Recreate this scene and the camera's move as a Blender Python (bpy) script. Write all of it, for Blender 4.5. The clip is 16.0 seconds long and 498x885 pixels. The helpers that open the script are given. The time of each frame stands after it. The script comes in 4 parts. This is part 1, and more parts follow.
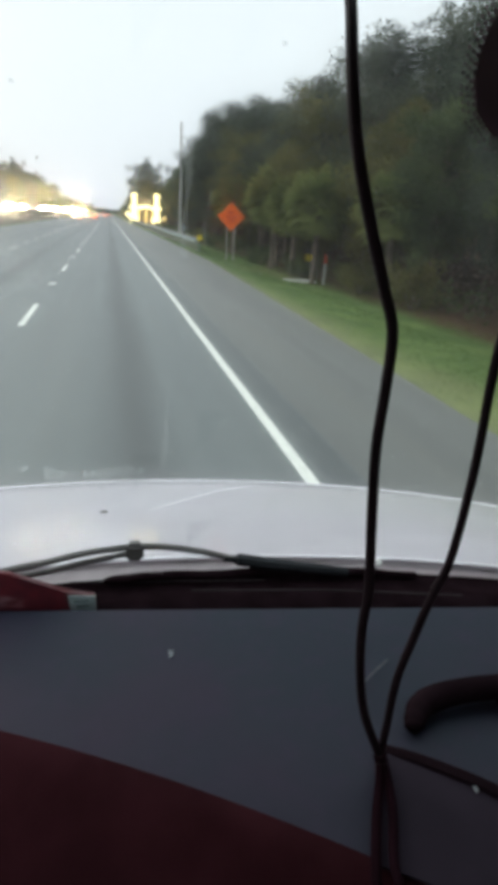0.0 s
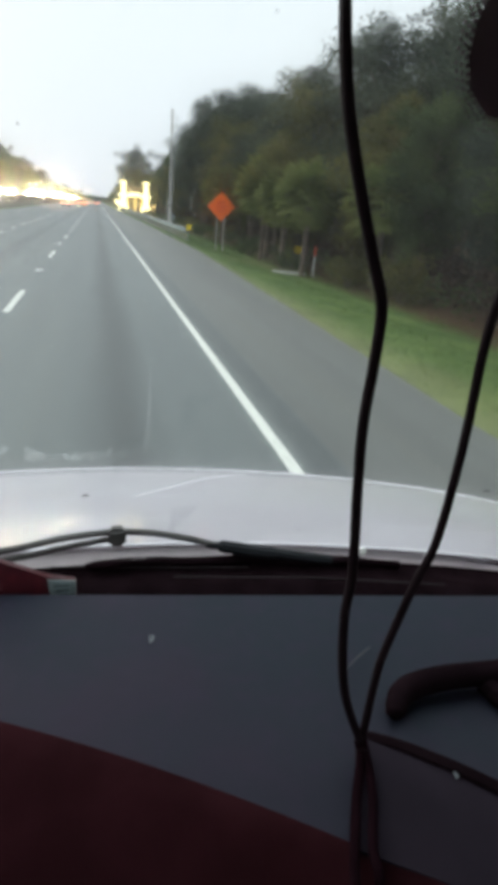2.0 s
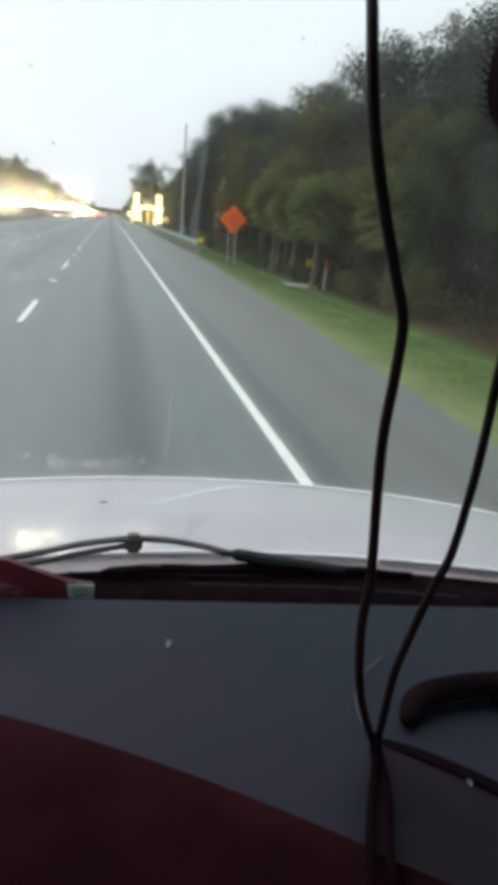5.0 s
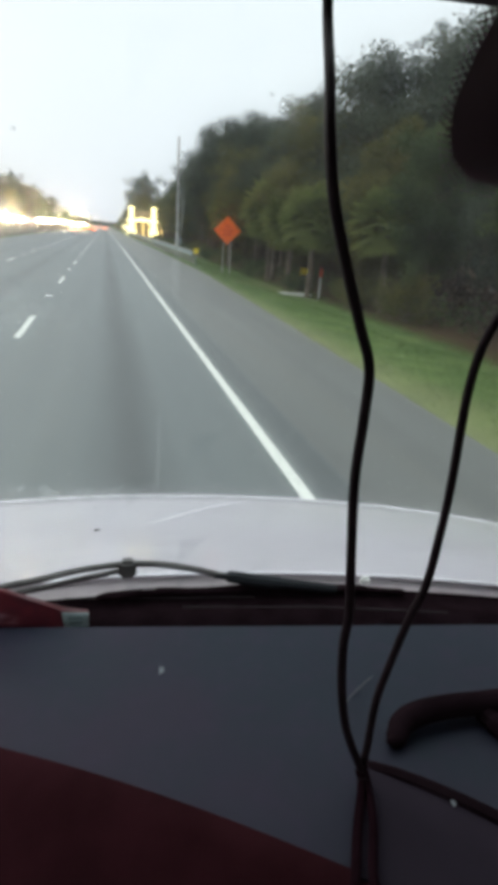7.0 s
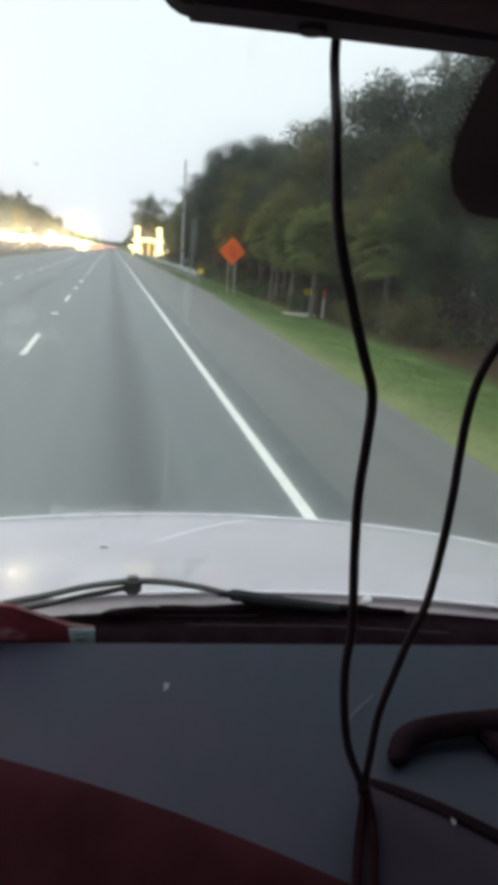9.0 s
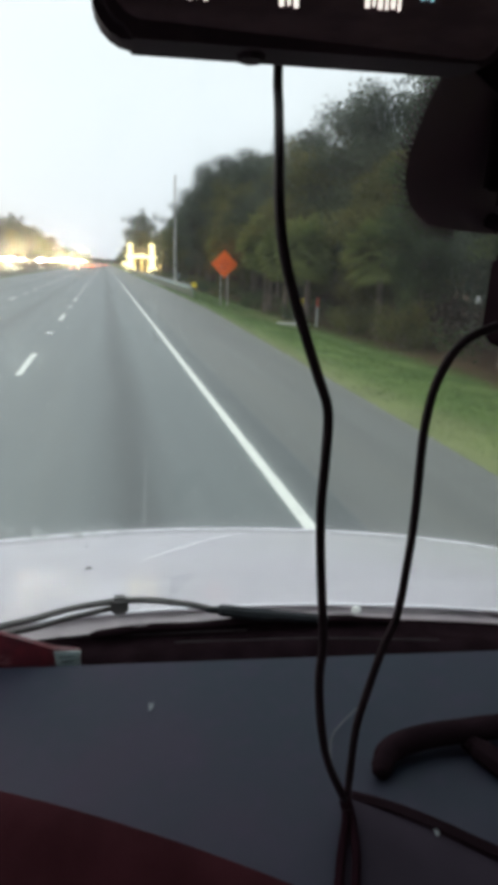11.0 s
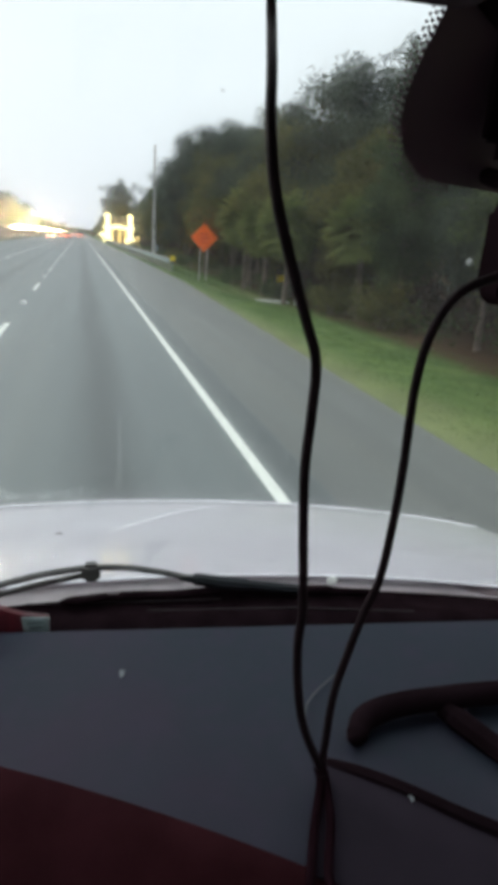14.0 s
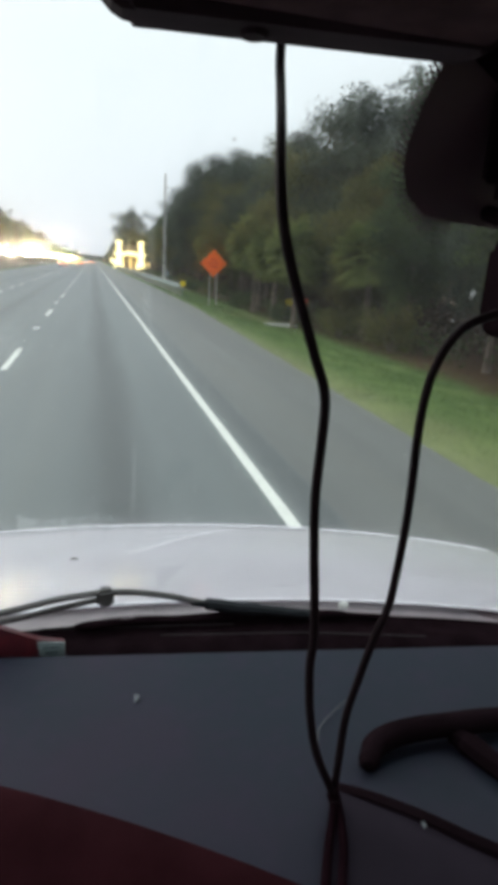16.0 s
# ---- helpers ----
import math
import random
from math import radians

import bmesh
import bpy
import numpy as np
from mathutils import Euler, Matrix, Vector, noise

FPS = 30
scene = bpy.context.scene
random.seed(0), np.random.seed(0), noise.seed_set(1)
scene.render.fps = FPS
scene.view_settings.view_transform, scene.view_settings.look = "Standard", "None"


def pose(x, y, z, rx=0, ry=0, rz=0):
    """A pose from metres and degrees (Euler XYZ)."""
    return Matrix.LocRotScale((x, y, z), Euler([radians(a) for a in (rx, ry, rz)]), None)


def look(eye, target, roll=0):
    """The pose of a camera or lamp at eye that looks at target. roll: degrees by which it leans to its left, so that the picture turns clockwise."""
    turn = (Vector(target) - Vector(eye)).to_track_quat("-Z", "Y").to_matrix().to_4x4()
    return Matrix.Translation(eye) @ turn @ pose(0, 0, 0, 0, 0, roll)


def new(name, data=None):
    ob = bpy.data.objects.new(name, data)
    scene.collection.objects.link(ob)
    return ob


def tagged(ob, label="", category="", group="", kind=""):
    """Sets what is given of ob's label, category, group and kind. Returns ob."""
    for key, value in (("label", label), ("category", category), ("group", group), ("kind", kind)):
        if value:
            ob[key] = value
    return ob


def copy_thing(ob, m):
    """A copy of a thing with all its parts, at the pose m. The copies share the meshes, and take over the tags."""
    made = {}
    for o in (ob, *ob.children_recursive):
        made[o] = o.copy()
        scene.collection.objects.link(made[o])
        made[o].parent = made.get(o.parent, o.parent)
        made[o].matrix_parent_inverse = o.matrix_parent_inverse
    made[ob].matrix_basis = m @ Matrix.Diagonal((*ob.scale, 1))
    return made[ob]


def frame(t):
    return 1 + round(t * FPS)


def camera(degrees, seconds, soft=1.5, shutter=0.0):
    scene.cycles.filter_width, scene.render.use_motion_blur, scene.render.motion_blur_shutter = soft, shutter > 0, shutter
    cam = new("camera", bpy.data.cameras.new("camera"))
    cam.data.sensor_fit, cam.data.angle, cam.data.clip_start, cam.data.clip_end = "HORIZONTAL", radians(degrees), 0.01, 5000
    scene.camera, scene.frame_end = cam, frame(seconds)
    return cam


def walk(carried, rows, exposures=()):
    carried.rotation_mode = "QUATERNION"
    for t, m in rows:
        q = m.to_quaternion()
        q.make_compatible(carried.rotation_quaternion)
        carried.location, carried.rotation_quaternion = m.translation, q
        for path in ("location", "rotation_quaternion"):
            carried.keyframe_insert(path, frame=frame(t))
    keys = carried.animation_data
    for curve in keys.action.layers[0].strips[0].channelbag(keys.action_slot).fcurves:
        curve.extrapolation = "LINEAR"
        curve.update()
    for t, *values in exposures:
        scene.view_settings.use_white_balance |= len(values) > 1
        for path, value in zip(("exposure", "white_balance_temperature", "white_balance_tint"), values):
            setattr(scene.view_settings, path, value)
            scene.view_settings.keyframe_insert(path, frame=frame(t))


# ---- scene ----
cam = camera(46.0, 16.0, soft=7.0)
PATH = [
    (0, (-0.019, 0.005, 2.254), (0.417, 1.824, 1.547), 3.4),
    (0.5, (-0.030, 0.009, 2.243), (0.441, 1.820, 1.533), 5.0),
    (1, (-0.011, 0.003, 2.254), (0.448, 1.817, 1.546), 3.8),
    (1.5, (-0.016, 0.001, 2.252), (0.441, 1.817, 1.547), 4.1),
    (2, (-0.014, 0.012, 2.239), (0.466, 1.812, 1.509), 4.8),
    (2.5, (-0.027, 0.023, 2.220), (0.484, 1.802, 1.461), 6.5),
    (3, (-0.024, 0.011, 2.238), (0.465, 1.801, 1.490), 5.8),
    (3.5, (-0.029, 0.022, 2.215), (0.453, 1.800, 1.436), 6.0),
    (4, (-0.012, 0.018, 2.226), (0.473, 1.795, 1.446), 5.7),
    (4.5, (-0.031, 0.007, 2.233), (0.428, 1.816, 1.510), 5.7),
    (7, (-0.017, -0.018, 2.279), (0.435, 1.811, 1.611), 3.8),
    (7.5, (-0.011, -0.021, 2.275), (0.452, 1.809, 1.615), 4.1),
    (8, (-0.028, -0.017, 2.259), (0.441, 1.808, 1.589), 5.5),
    (8.5, (-0.047, -0.018, 2.257), (0.422, 1.816, 1.608), 6.2),
    (9, (-0.027, -0.037, 2.289), (0.418, 1.815, 1.680), 4.3),
    (11.5, (0.008, -0.048, 2.300), (0.453, 1.815, 1.726), 1.9),
    (12, (-0.010, -0.042, 2.296), (0.439, 1.816, 1.710), 2.9),
    (12.5, (-0.001, -0.020, 2.267), (0.487, 1.804, 1.606), 3.5),
    (13, (0.021, -0.026, 2.272), (0.520, 1.796, 1.615), 2.6),
    (13.5, (0.004, -0.015, 2.255), (0.517, 1.799, 1.588), 4.2),
    (14, (0.009, -0.025, 2.269), (0.532, 1.796, 1.627), 4.0),
    (14.5, (-0.031, -0.025, 2.265), (0.486, 1.804, 1.642), 5.5),
    (15, (-0.024, -0.040, 2.277), (0.460, 1.809, 1.688), 4.6),
    (15.5, (-0.003, -0.046, 2.298), (0.481, 1.808, 1.726), 2.9),
    (16, (0.001, -0.043, 2.283), (0.493, 1.809, 1.712), 3.4),
]
walk(cam, [(t, look(e, g, r)) for t, e, g, r in PATH])

# ---- light ----
world = bpy.data.worlds.new("overcast_dusk")
scene.world = world
world.use_nodes = True
wn, wl = world.node_tree.nodes, world.node_tree.links
wn.clear()
sky = wn.new("ShaderNodeTexSky")
sky.sky_type = 'NISHITA'
sky.sun_disc = False
sky.sun_elevation, sky.sun_rotation = radians(14), radians(-35)
sky.dust_density, sky.air_density, sky.ozone_density = 3.0, 1.0, 1.0
# cloud cover: an overcast sky, brighter overhead than at the horizon
coord = wn.new("ShaderNodeTexCoord")
split = wn.new("ShaderNodeSeparateXYZ")
wl.new(coord.outputs["Generated"], split.inputs[0])
rise = wn.new("ShaderNodeMapRange")
rise.interpolation_type = 'SMOOTHSTEP'
rise.inputs[1].default_value, rise.inputs[2].default_value = 0.25, 1.0
rise.inputs[3].default_value, rise.inputs[4].default_value = 8.8, 20.0
wl.new(split.outputs[2], rise.inputs[0])
tone = wn.new("ShaderNodeMix")
tone.data_type = 'RGBA'
low = wn.new("ShaderNodeMapRange")
low.inputs[1].default_value, low.inputs[2].default_value = 0.0, 0.22
wl.new(split.outputs[2], low.inputs[0])
wl.new(low.outputs[0], tone.inputs[0])
tone.inputs[6].default_value, tone.inputs[7].default_value = (0.864, 0.922, 1.02, 1), (0.955, 1.017, 1.055, 1)
veil = wn.new("ShaderNodeVectorMath")
veil.operation = 'SCALE'
wl.new(tone.outputs[2], veil.inputs[0])
wl.new(rise.outputs[0], veil.inputs[3])
cloud = wn.new("ShaderNodeMix")
cloud.data_type = 'RGBA'
cloud.inputs[0].default_value = 0.92
wl.new(veil.outputs[0], cloud.inputs[7])
wbg = wn.new("ShaderNodeBackground")
wbg.inputs[1].default_value = 0.12
wout = wn.new("ShaderNodeOutputWorld")
wl.new(sky.outputs[0], cloud.inputs[6])
wl.new(cloud.outputs[2], wbg.inputs[0])
wl.new(wbg.outputs[0], wout.inputs[0])

sun_data = bpy.data.lights.new("sun", 'SUN')
sun_data.energy, sun_data.angle, sun_data.color = 0.8, radians(25), (1.0, 0.95, 0.88)
sun = new("sun", sun_data)
sun.matrix_world = look((-60, 90, 30), (0, 0, 0))
scene.view_settings.exposure = 0.0


# ---- materials ----
def mat(name, color, rough=0.6, metal=0.0, spec=0.5):
    m = bpy.data.materials.new(name)
    m.use_nodes = True
    b = m.node_tree.nodes["Principled BSDF"]
    b.inputs["Base Color"].default_value = (*color, 1)
    b.inputs["Roughness"].default_value = rough
    b.inputs["Metallic"].default_value = metal
    b.inputs["Specular IOR Level"].default_value = spec
    return m


def node(m, kind, **values):
    n = m.node_tree.nodes.new(kind)
    for k, v in values.items():
        n.inputs[k].default_value = v
    return n


def bsdf(m):
    return m.node_tree.nodes["Principled BSDF"]


def mix(m, fac, a, b, blend='MIX'):
    """A colour mix node; fac, a and b are sockets or values."""
    n = m.node_tree.nodes.new("ShaderNodeMix")
    n.data_type, n.blend_type = 'RGBA', blend
    for i, v in ((0, fac), (6, a), (7, b)):
        if isinstance(v, bpy.types.NodeSocket):
            m.node_tree.links.new(v, n.inputs[i])
        else:
            n.inputs[i].default_value = v if i == 0 else (*v, 1)
    return n.outputs[2]


def ramp(m, src, lo, hi):
    n = m.node_tree.nodes.new("ShaderNodeMapRange")
    n.interpolation_type = 'SMOOTHSTEP'
    m.node_tree.links.new(src, n.inputs[0])
    n.inputs[1].default_value, n.inputs[2].default_value = lo, hi
    return n.outputs[0]


def place(m, local=False):
    """Position in metres, in the world or along the road, and its three parts."""
    g = m.node_tree.nodes.new("ShaderNodeTexCoord" if local else "ShaderNodeNewGeometry")
    at = g.outputs["Object" if local else "Position"]
    s = m.node_tree.nodes.new("ShaderNodeSeparateXYZ")
    m.node_tree.links.new(at, s.inputs[0])
    return at, s.outputs[0], s.outputs[1], s.outputs[2]


def noise_of(m, vec, scale, detail=4.0, stretch=None):
    n = node(m, "ShaderNodeTexNoise", Scale=scale, Detail=detail)
    if stretch:
        k = m.node_tree.nodes.new("ShaderNodeMapping")
        k.inputs["Scale"].default_value = stretch
        m.node_tree.links.new(vec, k.inputs[0])
        vec = k.outputs[0]
    m.node_tree.links.new(vec, n.inputs["Vector"])
    return n.outputs[0]


def math_of(m, op, a, b=0.0):
    n = m.node_tree.nodes.new("ShaderNodeMath")
    n.operation = op
    for i, v in ((0, a), (1, b)):
        if isinstance(v, bpy.types.NodeSocket):
            m.node_tree.links.new(v, n.inputs[i])
        else:
            n.inputs[i].default_value = v
    return n.outputs[0]


def bump(m, src, strength, distance=0.01):
    n = node(m, "ShaderNodeBump", Strength=strength, Distance=distance)
    m.node_tree.links.new(src, n.inputs["Height"])
    m.node_tree.links.new(n.outputs[0], bsdf(m).inputs["Normal"])


def paint(m, color):
    m.node_tree.links.new(color, bsdf(m).inputs["Base Color"])


def grained(name, color, rough, amount=0.25, scale=30, fine=400, strength=0.2, spec=0.5, metal=0.0, dist=0.002):
    """A plain surface with stains at one scale and grain at another."""
    m = mat(name, color, rough, metal, spec)
    p = place(m)[0]
    big, small = noise_of(m, p, scale), noise_of(m, p, fine, 2)
    dark = tuple(c * (1 - amount) for c in color)
    light = tuple(min(1, c * (1 + amount)) for c in color)
    paint(m, mix(m, 0.35, mix(m, ramp(m, big, 0.3, 0.7), dark, light), mix(m, small, dark, light)))
    bump(m, small, strength, dist)
    return m


def asphalt_material(name, base, lane):
    m = mat(name, base, 0.54, 0, 0.5)
    p, x, y, z = place(m, True)
    grit = noise_of(m, p, 90, 3)
    patch = noise_of(m, p, 0.35, 5, (1, 0.12, 1))
    wide = noise_of(m, p, 2.2, 4, (1, 0.06, 1))
    c = mix(m, ramp(m, grit, 0.25, 0.75), tuple(v * 0.72 for v in base), tuple(v * 1.28 for v in base))
    c = mix(m, math_of(m, 'MULTIPLY', ramp(m, patch, 0.35, 0.7), 0.35), c, tuple(v * 1.5 for v in base))
    streak = ramp(m, noise_of(m, p, 3.4, 5, (1, 0.022, 1)), 0.32, 0.70)
    c = mix(m, math_of(m, 'MULTIPLY', streak, 0.32 if lane else 0.46), c, tuple(v * (0.62 if lane else 0.66) for v in base))
    tan = ramp(m, noise_of(m, p, 1.1, 4, (1, 0.05, 1)), 0.48, 0.75)
    c = mix(m, math_of(m, 'MULTIPLY', tan, 0.16 if lane else 0.34), c, (base[0] * 1.45, base[1] * 1.28, base[2] * 1.1))
    if lane:
        # oil strip down the middle of each lane
        for mid, amount in ((0.24, 0.88), (-3.55, 0.6), (-7.3, 0.5)):
            off = math_of(m, 'ABSOLUTE', math_of(m, 'SUBTRACT', x, mid))
            off = math_of(m, 'ADD', off, math_of(m, 'MULTIPLY', math_of(m, 'SUBTRACT', wide, 0.5), 0.5))
            strip = math_of(m, 'MULTIPLY', math_of(m, 'SUBTRACT', 1.0, ramp(m, off, 0.02, 0.56)), amount)
            c = mix(m, strip, c, tuple(v * 0.42 for v in base))
        # fresh dark seam outside the edge line
        off = math_of(m, 'ABSOLUTE', math_of(m, 'SUBTRACT', x, 2.108))
        c = mix(m, math_of(m, 'MULTIPLY', math_of(m, 'SUBTRACT', 1.0, ramp(m, off, 0.12, 0.26)), 0.75), c, tuple(v * 0.5 for v in base))
    paint(m, c)
    bump(m, grit, 0.35, 0.004)
    return m


M_ASPHALT = asphalt_material("asphalt", (0.090, 0.103, 0.101), True)
M_SHOULDER = asphalt_material("shoulder_asphalt", (0.094, 0.098, 0.090), False)

M_LINE = mat("road_paint", (0.78, 0.78, 0.72), 0.6)
_p = place(M_LINE)[0]
paint(M_LINE, mix(M_LINE, ramp(M_LINE, noise_of(M_LINE, _p, 14, 6), 0.58, 0.75), (0.62, 0.63, 0.57), (0.3, 0.3, 0.28)))

M_STUD = grained("stud_plastic", (0.82, 0.83, 0.80), 0.4, 0.1, 20, 90)

M_GROUND = mat("verge_ground", (0.1, 0.14, 0.04), 0.95, 0, 0.1)
_p, _x, _y, _z = place(M_GROUND, True)
_n1, _n2, _n3 = noise_of(M_GROUND, _p, 0.8, 5), noise_of(M_GROUND, _p, 22, 4), noise_of(M_GROUND, _p, 0.25, 4, (1, 0.2, 1))
_g = mix(M_GROUND, ramp(M_GROUND, _n1, 0.3, 0.7), (0.052, 0.100, 0.025), (0.128, 0.182, 0.056))
_g = mix(M_GROUND, ramp(M_GROUND, _n3, 0.5, 0.75), _g, (0.188, 0.196, 0.082))
_g = mix(M_GROUND, math_of(M_GROUND, 'MULTIPLY', _n2, 0.35), _g, (0.05, 0.075, 0.02))
_edge = math_of(M_GROUND, 'ADD', _x, math_of(M_GROUND, 'MULTIPLY', _n1, 1.6))
_dry = math_of(M_GROUND, 'SUBTRACT', 1.0, ramp(M_GROUND, _edge, 5.6, 7.1))
_g = mix(M_GROUND, math_of(M_GROUND, 'MULTIPLY', _dry, 0.30), _g, (0.30, 0.265, 0.15))
_g = mix(M_GROUND, ramp(M_GROUND, _edge, 9.6, 10.6), _g, mix(M_GROUND, _n2, (0.035, 0.02, 0.012), (0.13, 0.07, 0.04)))
# brown-grey median between the carriageways
_med = math_of(M_GROUND, 'SUBTRACT', 1.0, ramp(M_GROUND, _x, -13.5, -12.5))
_g = mix(M_GROUND, _med, _g, mix(M_GROUND, _n1, (0.10, 0.095, 0.075), (0.17, 0.15, 0.12)))
paint(M_GROUND, _g)
bump(M_GROUND, _n2, 0.8, 0.05)


def leaf_material(name, a, b):
    """Foliage: small differences from leaf to leaf, larger ones from bough to bough and tree to tree."""
    m = mat(name, a, 0.8, 0, 0.08)
    g = m.node_tree.nodes.new("ShaderNodeNewGeometry")
    o = m.node_tree.nodes.new("ShaderNodeObjectInfo")
    p = place(m)[0]
    bough = ramp(m, noise_of(m, p, 0.55, 3), 0.35, 0.65)
    mid = tuple((u + v) / 2 for u, v in zip(a, b))
    c = mix(m, bough, a, b)
    c = mix(m, 0.22, c, mix(m, g.outputs["Random Per Island"], a, b))
    rust = ramp(m, noise_of(m, p, 0.21, 2), 0.55, 0.75)
    c = mix(m, math_of(m, 'MULTIPLY', rust, 0.42), c, (mid[0] * 1.4, mid[1] * 0.86, mid[2] * 0.74))
    c = mix(m, math_of(m, 'MULTIPLY', o.outputs["Random"], 0.35), c, (a[0] * 0.8, a[1] * 0.95, a[2] * 0.9))
    paint(m, c)
    links, out = m.node_tree.links, m.node_tree.nodes["Material Output"]
    through_leaf, both = m.node_tree.nodes.new("ShaderNodeBsdfTranslucent"), m.node_tree.nodes.new("ShaderNodeMixShader")
    both.inputs[0].default_value = 0.32
    links.new(c, through_leaf.inputs[0])
    links.new(bsdf(m).outputs[0], both.inputs[1])
    links.new(through_leaf.outputs[0], both.inputs[2])
    links.new(both.outputs[0], out.inputs[0])
    return m


M_LEAF = leaf_material("broad_leaf", (0.042, 0.060, 0.030), (0.142, 0.172, 0.070))
M_LEAF_DARK = leaf_material("oak_leaf", (0.036, 0.047, 0.038), (0.106, 0.124, 0.084))
M_LEAF_WARM = leaf_material("autumn_leaf", (0.062, 0.064, 0.026), (0.188, 0.174, 0.062))
M_NEEDLE = leaf_material("pine_needle", (0.030, 0.048, 0.038), (0.075, 0.100, 0.072))
M_BRUSH = leaf_material("dry_brush", (0.036, 0.026, 0.020), (0.076, 0.055, 0.042))
M_PALM = leaf_material("palm_frond", (0.130, 0.160, 0.052), (0.275, 0.290, 0.105))
M_GRASS = leaf_material("grass_blade", (0.072, 0.124, 0.037), (0.114, 0.154, 0.052))
M_BARK = grained("bark", (0.17, 0.130, 0.108), 0.95, 0.45, 3, 30, 0.8, 0.1, 0, 0.03)
M_PALE_BARK = grained("pale_bark", (0.24, 0.19, 0.165), 0.95, 0.35, 4, 30, 0.7, 0.1, 0, 0.02)

M_HOOD = mat("white_car_paint", (0.78, 0.77, 0.80), 0.3, 0, 0.12)
bsdf(M_HOOD).inputs["Coat Weight"].default_value = 0.65
bsdf(M_HOOD).inputs["Coat Roughness"].default_value = 0.006
_p = place(M_HOOD)[0]
_d = noise_of(M_HOOD, _p, 5, 6)
paint(M_HOOD, mix(M_HOOD, ramp(M_HOOD, _d, 0.4, 0.9), (0.835, 0.808, 0.846), (0.765, 0.738, 0.775)))
_r = M_HOOD.node_tree.nodes.new("ShaderNodeMapRange")
M_HOOD.node_tree.links.new(noise_of(M_HOOD, _p, 60, 3), _r.inputs[0])
_r.inputs[3].default_value, _r.inputs[4].default_value = 0.12, 0.15
M_HOOD.node_tree.links.new(_r.outputs[0], bsdf(M_HOOD).inputs["Roughness"])

M_DASH = grained("dash_vinyl", (0.027, 0.029, 0.048), 0.58, 0.14, 9, 900, 0.25, 0.35, 0, 0.0006)
_p = place(M_DASH)[0]
_m = ramp(M_DASH, noise_of(M_DASH, _p, 3.2, 4), 0.35, 0.7)
_f = ramp(M_DASH, noise_of(M_DASH, _p, 34, 3), 0.45, 0.75)
_c = mix(M_DASH, _m, (0.0225, 0.0320, 0.0520), (0.0400, 0.0285, 0.0570))
paint(M_DASH, mix(M_DASH, math_of(M_DASH, 'MULTIPLY', _f, 0.45), _c, (0.042, 0.030, 0.064)))
M_DARK = grained("dark_plastic", (0.0118, 0.0068, 0.0086), 0.9, 0.3, 12, 700, 0.2, 0.0, 0, 0.0006)
M_CASE = grained("mirror_case_plastic", (0.030, 0.016, 0.022), 0.85, 0.3, 12, 700, 0.2, 0.2, 0, 0.0006)
M_RUBBER = grained("black_rubber", (0.0165, 0.0095, 0.0118), 0.9, 0.35, 20, 300, 0.15, 0.0, 0, 0.0008)
M_LINER = grained("dark_cabin_cloth", (0.19, 0.150, 0.155), 0.95, 0.3, 15, 900, 0.3, 0.1, 0, 0.001)
M_DASH_DARKER = grained("darker_purple_grey", (0.0205, 0.0155, 0.0225), 0.7, 0.2, 9, 900, 0.25, 0.05, 0, 0.0006)
# dark maroon stands for the shaded space below the dash edge
M_MAROON = grained("maroon_shade", (0.053, 0.0145, 0.0190), 0.8, 0.3, 12, 500, 0.2, 0.05, 0, 0.0006)
M_WIPER = grained("wiper_steel", (0.098, 0.095, 0.092), 0.5, 0.3, 30, 300, 0.1, 0.3)
M_BLADE = grained("blade_rubber", (0.016, 0.018, 0.021), 0.7, 0.3, 30, 300, 0.1, 0.2)
M_SEAM = grained("paler_seam", (0.024, 0.018, 0.020), 0.7, 0.3, 30, 300, 0.1, 0.2)
# white body paint turned grey-pink: shade behind the hood put into colour
M_COWL = grained("shaded_cowl_paint", (0.42, 0.365, 0.375), 0.5, 0.2, 14, 200, 0.1)
M_CABLE = grained("cable_sheath", (0.0155, 0.0085, 0.0105), 0.6, 0.3, 40, 500, 0.1, 0.07, 0, 0.0004)
# darker copy of the cable sheath: shade on the lower cords as colour
M_CABLE_SHADED = grained("shaded_cable_sheath", (0.0098, 0.0040, 0.0058), 0.9, 0.3, 40, 500, 0.1, 0.0, 0, 0.0004)
M_WIRE = mat("pale_wire", (0.055, 0.058, 0.068), 0.5)
M_RED = grained("red_vinyl", (0.105, 0.011, 0.016), 0.45, 0.3, 25, 300, 0.2)
_p = place(M_RED)[0]
_c = mix(M_RED, ramp(M_RED, noise_of(M_RED, _p, 30, 5), 0.4, 0.7), (0.070, 0.010, 0.016), (0.125, 0.014, 0.020))
paint(M_RED, mix(M_RED, ramp(M_RED, noise_of(M_RED, _p, 22, 4, (1, 1, 2.2)), 0.54, 0.72), _c, (0.22, 0.115, 0.13)))
M_LABEL = grained("pale_label", (0.24, 0.30, 0.30), 0.6, 0.2, 90, 500, 0.05)
M_LABEL_PRINT = mat("label_print", (0.1, 0.14, 0.15), 0.6)
M_PAPER = mat("white_scrap", (0.24, 0.27, 0.29), 0.7)
M_FRIT = mat("black_enamel", (0.080, 0.045, 0.058), 0.5)
M_MIRROR = mat("tinted_mirror_glass", (0.42, 0.33, 0.37), 0.03, 1.0)
M_DUST = mat("windscreen_dirt", (0.5, 0.53, 0.53), 0.9)
_dt = M_DUST.node_tree
_dl = _dt.nodes.new("ShaderNodeBsdfTranslucent")
_dl.inputs[0].default_value = (0.55, 0.58, 0.58, 1)
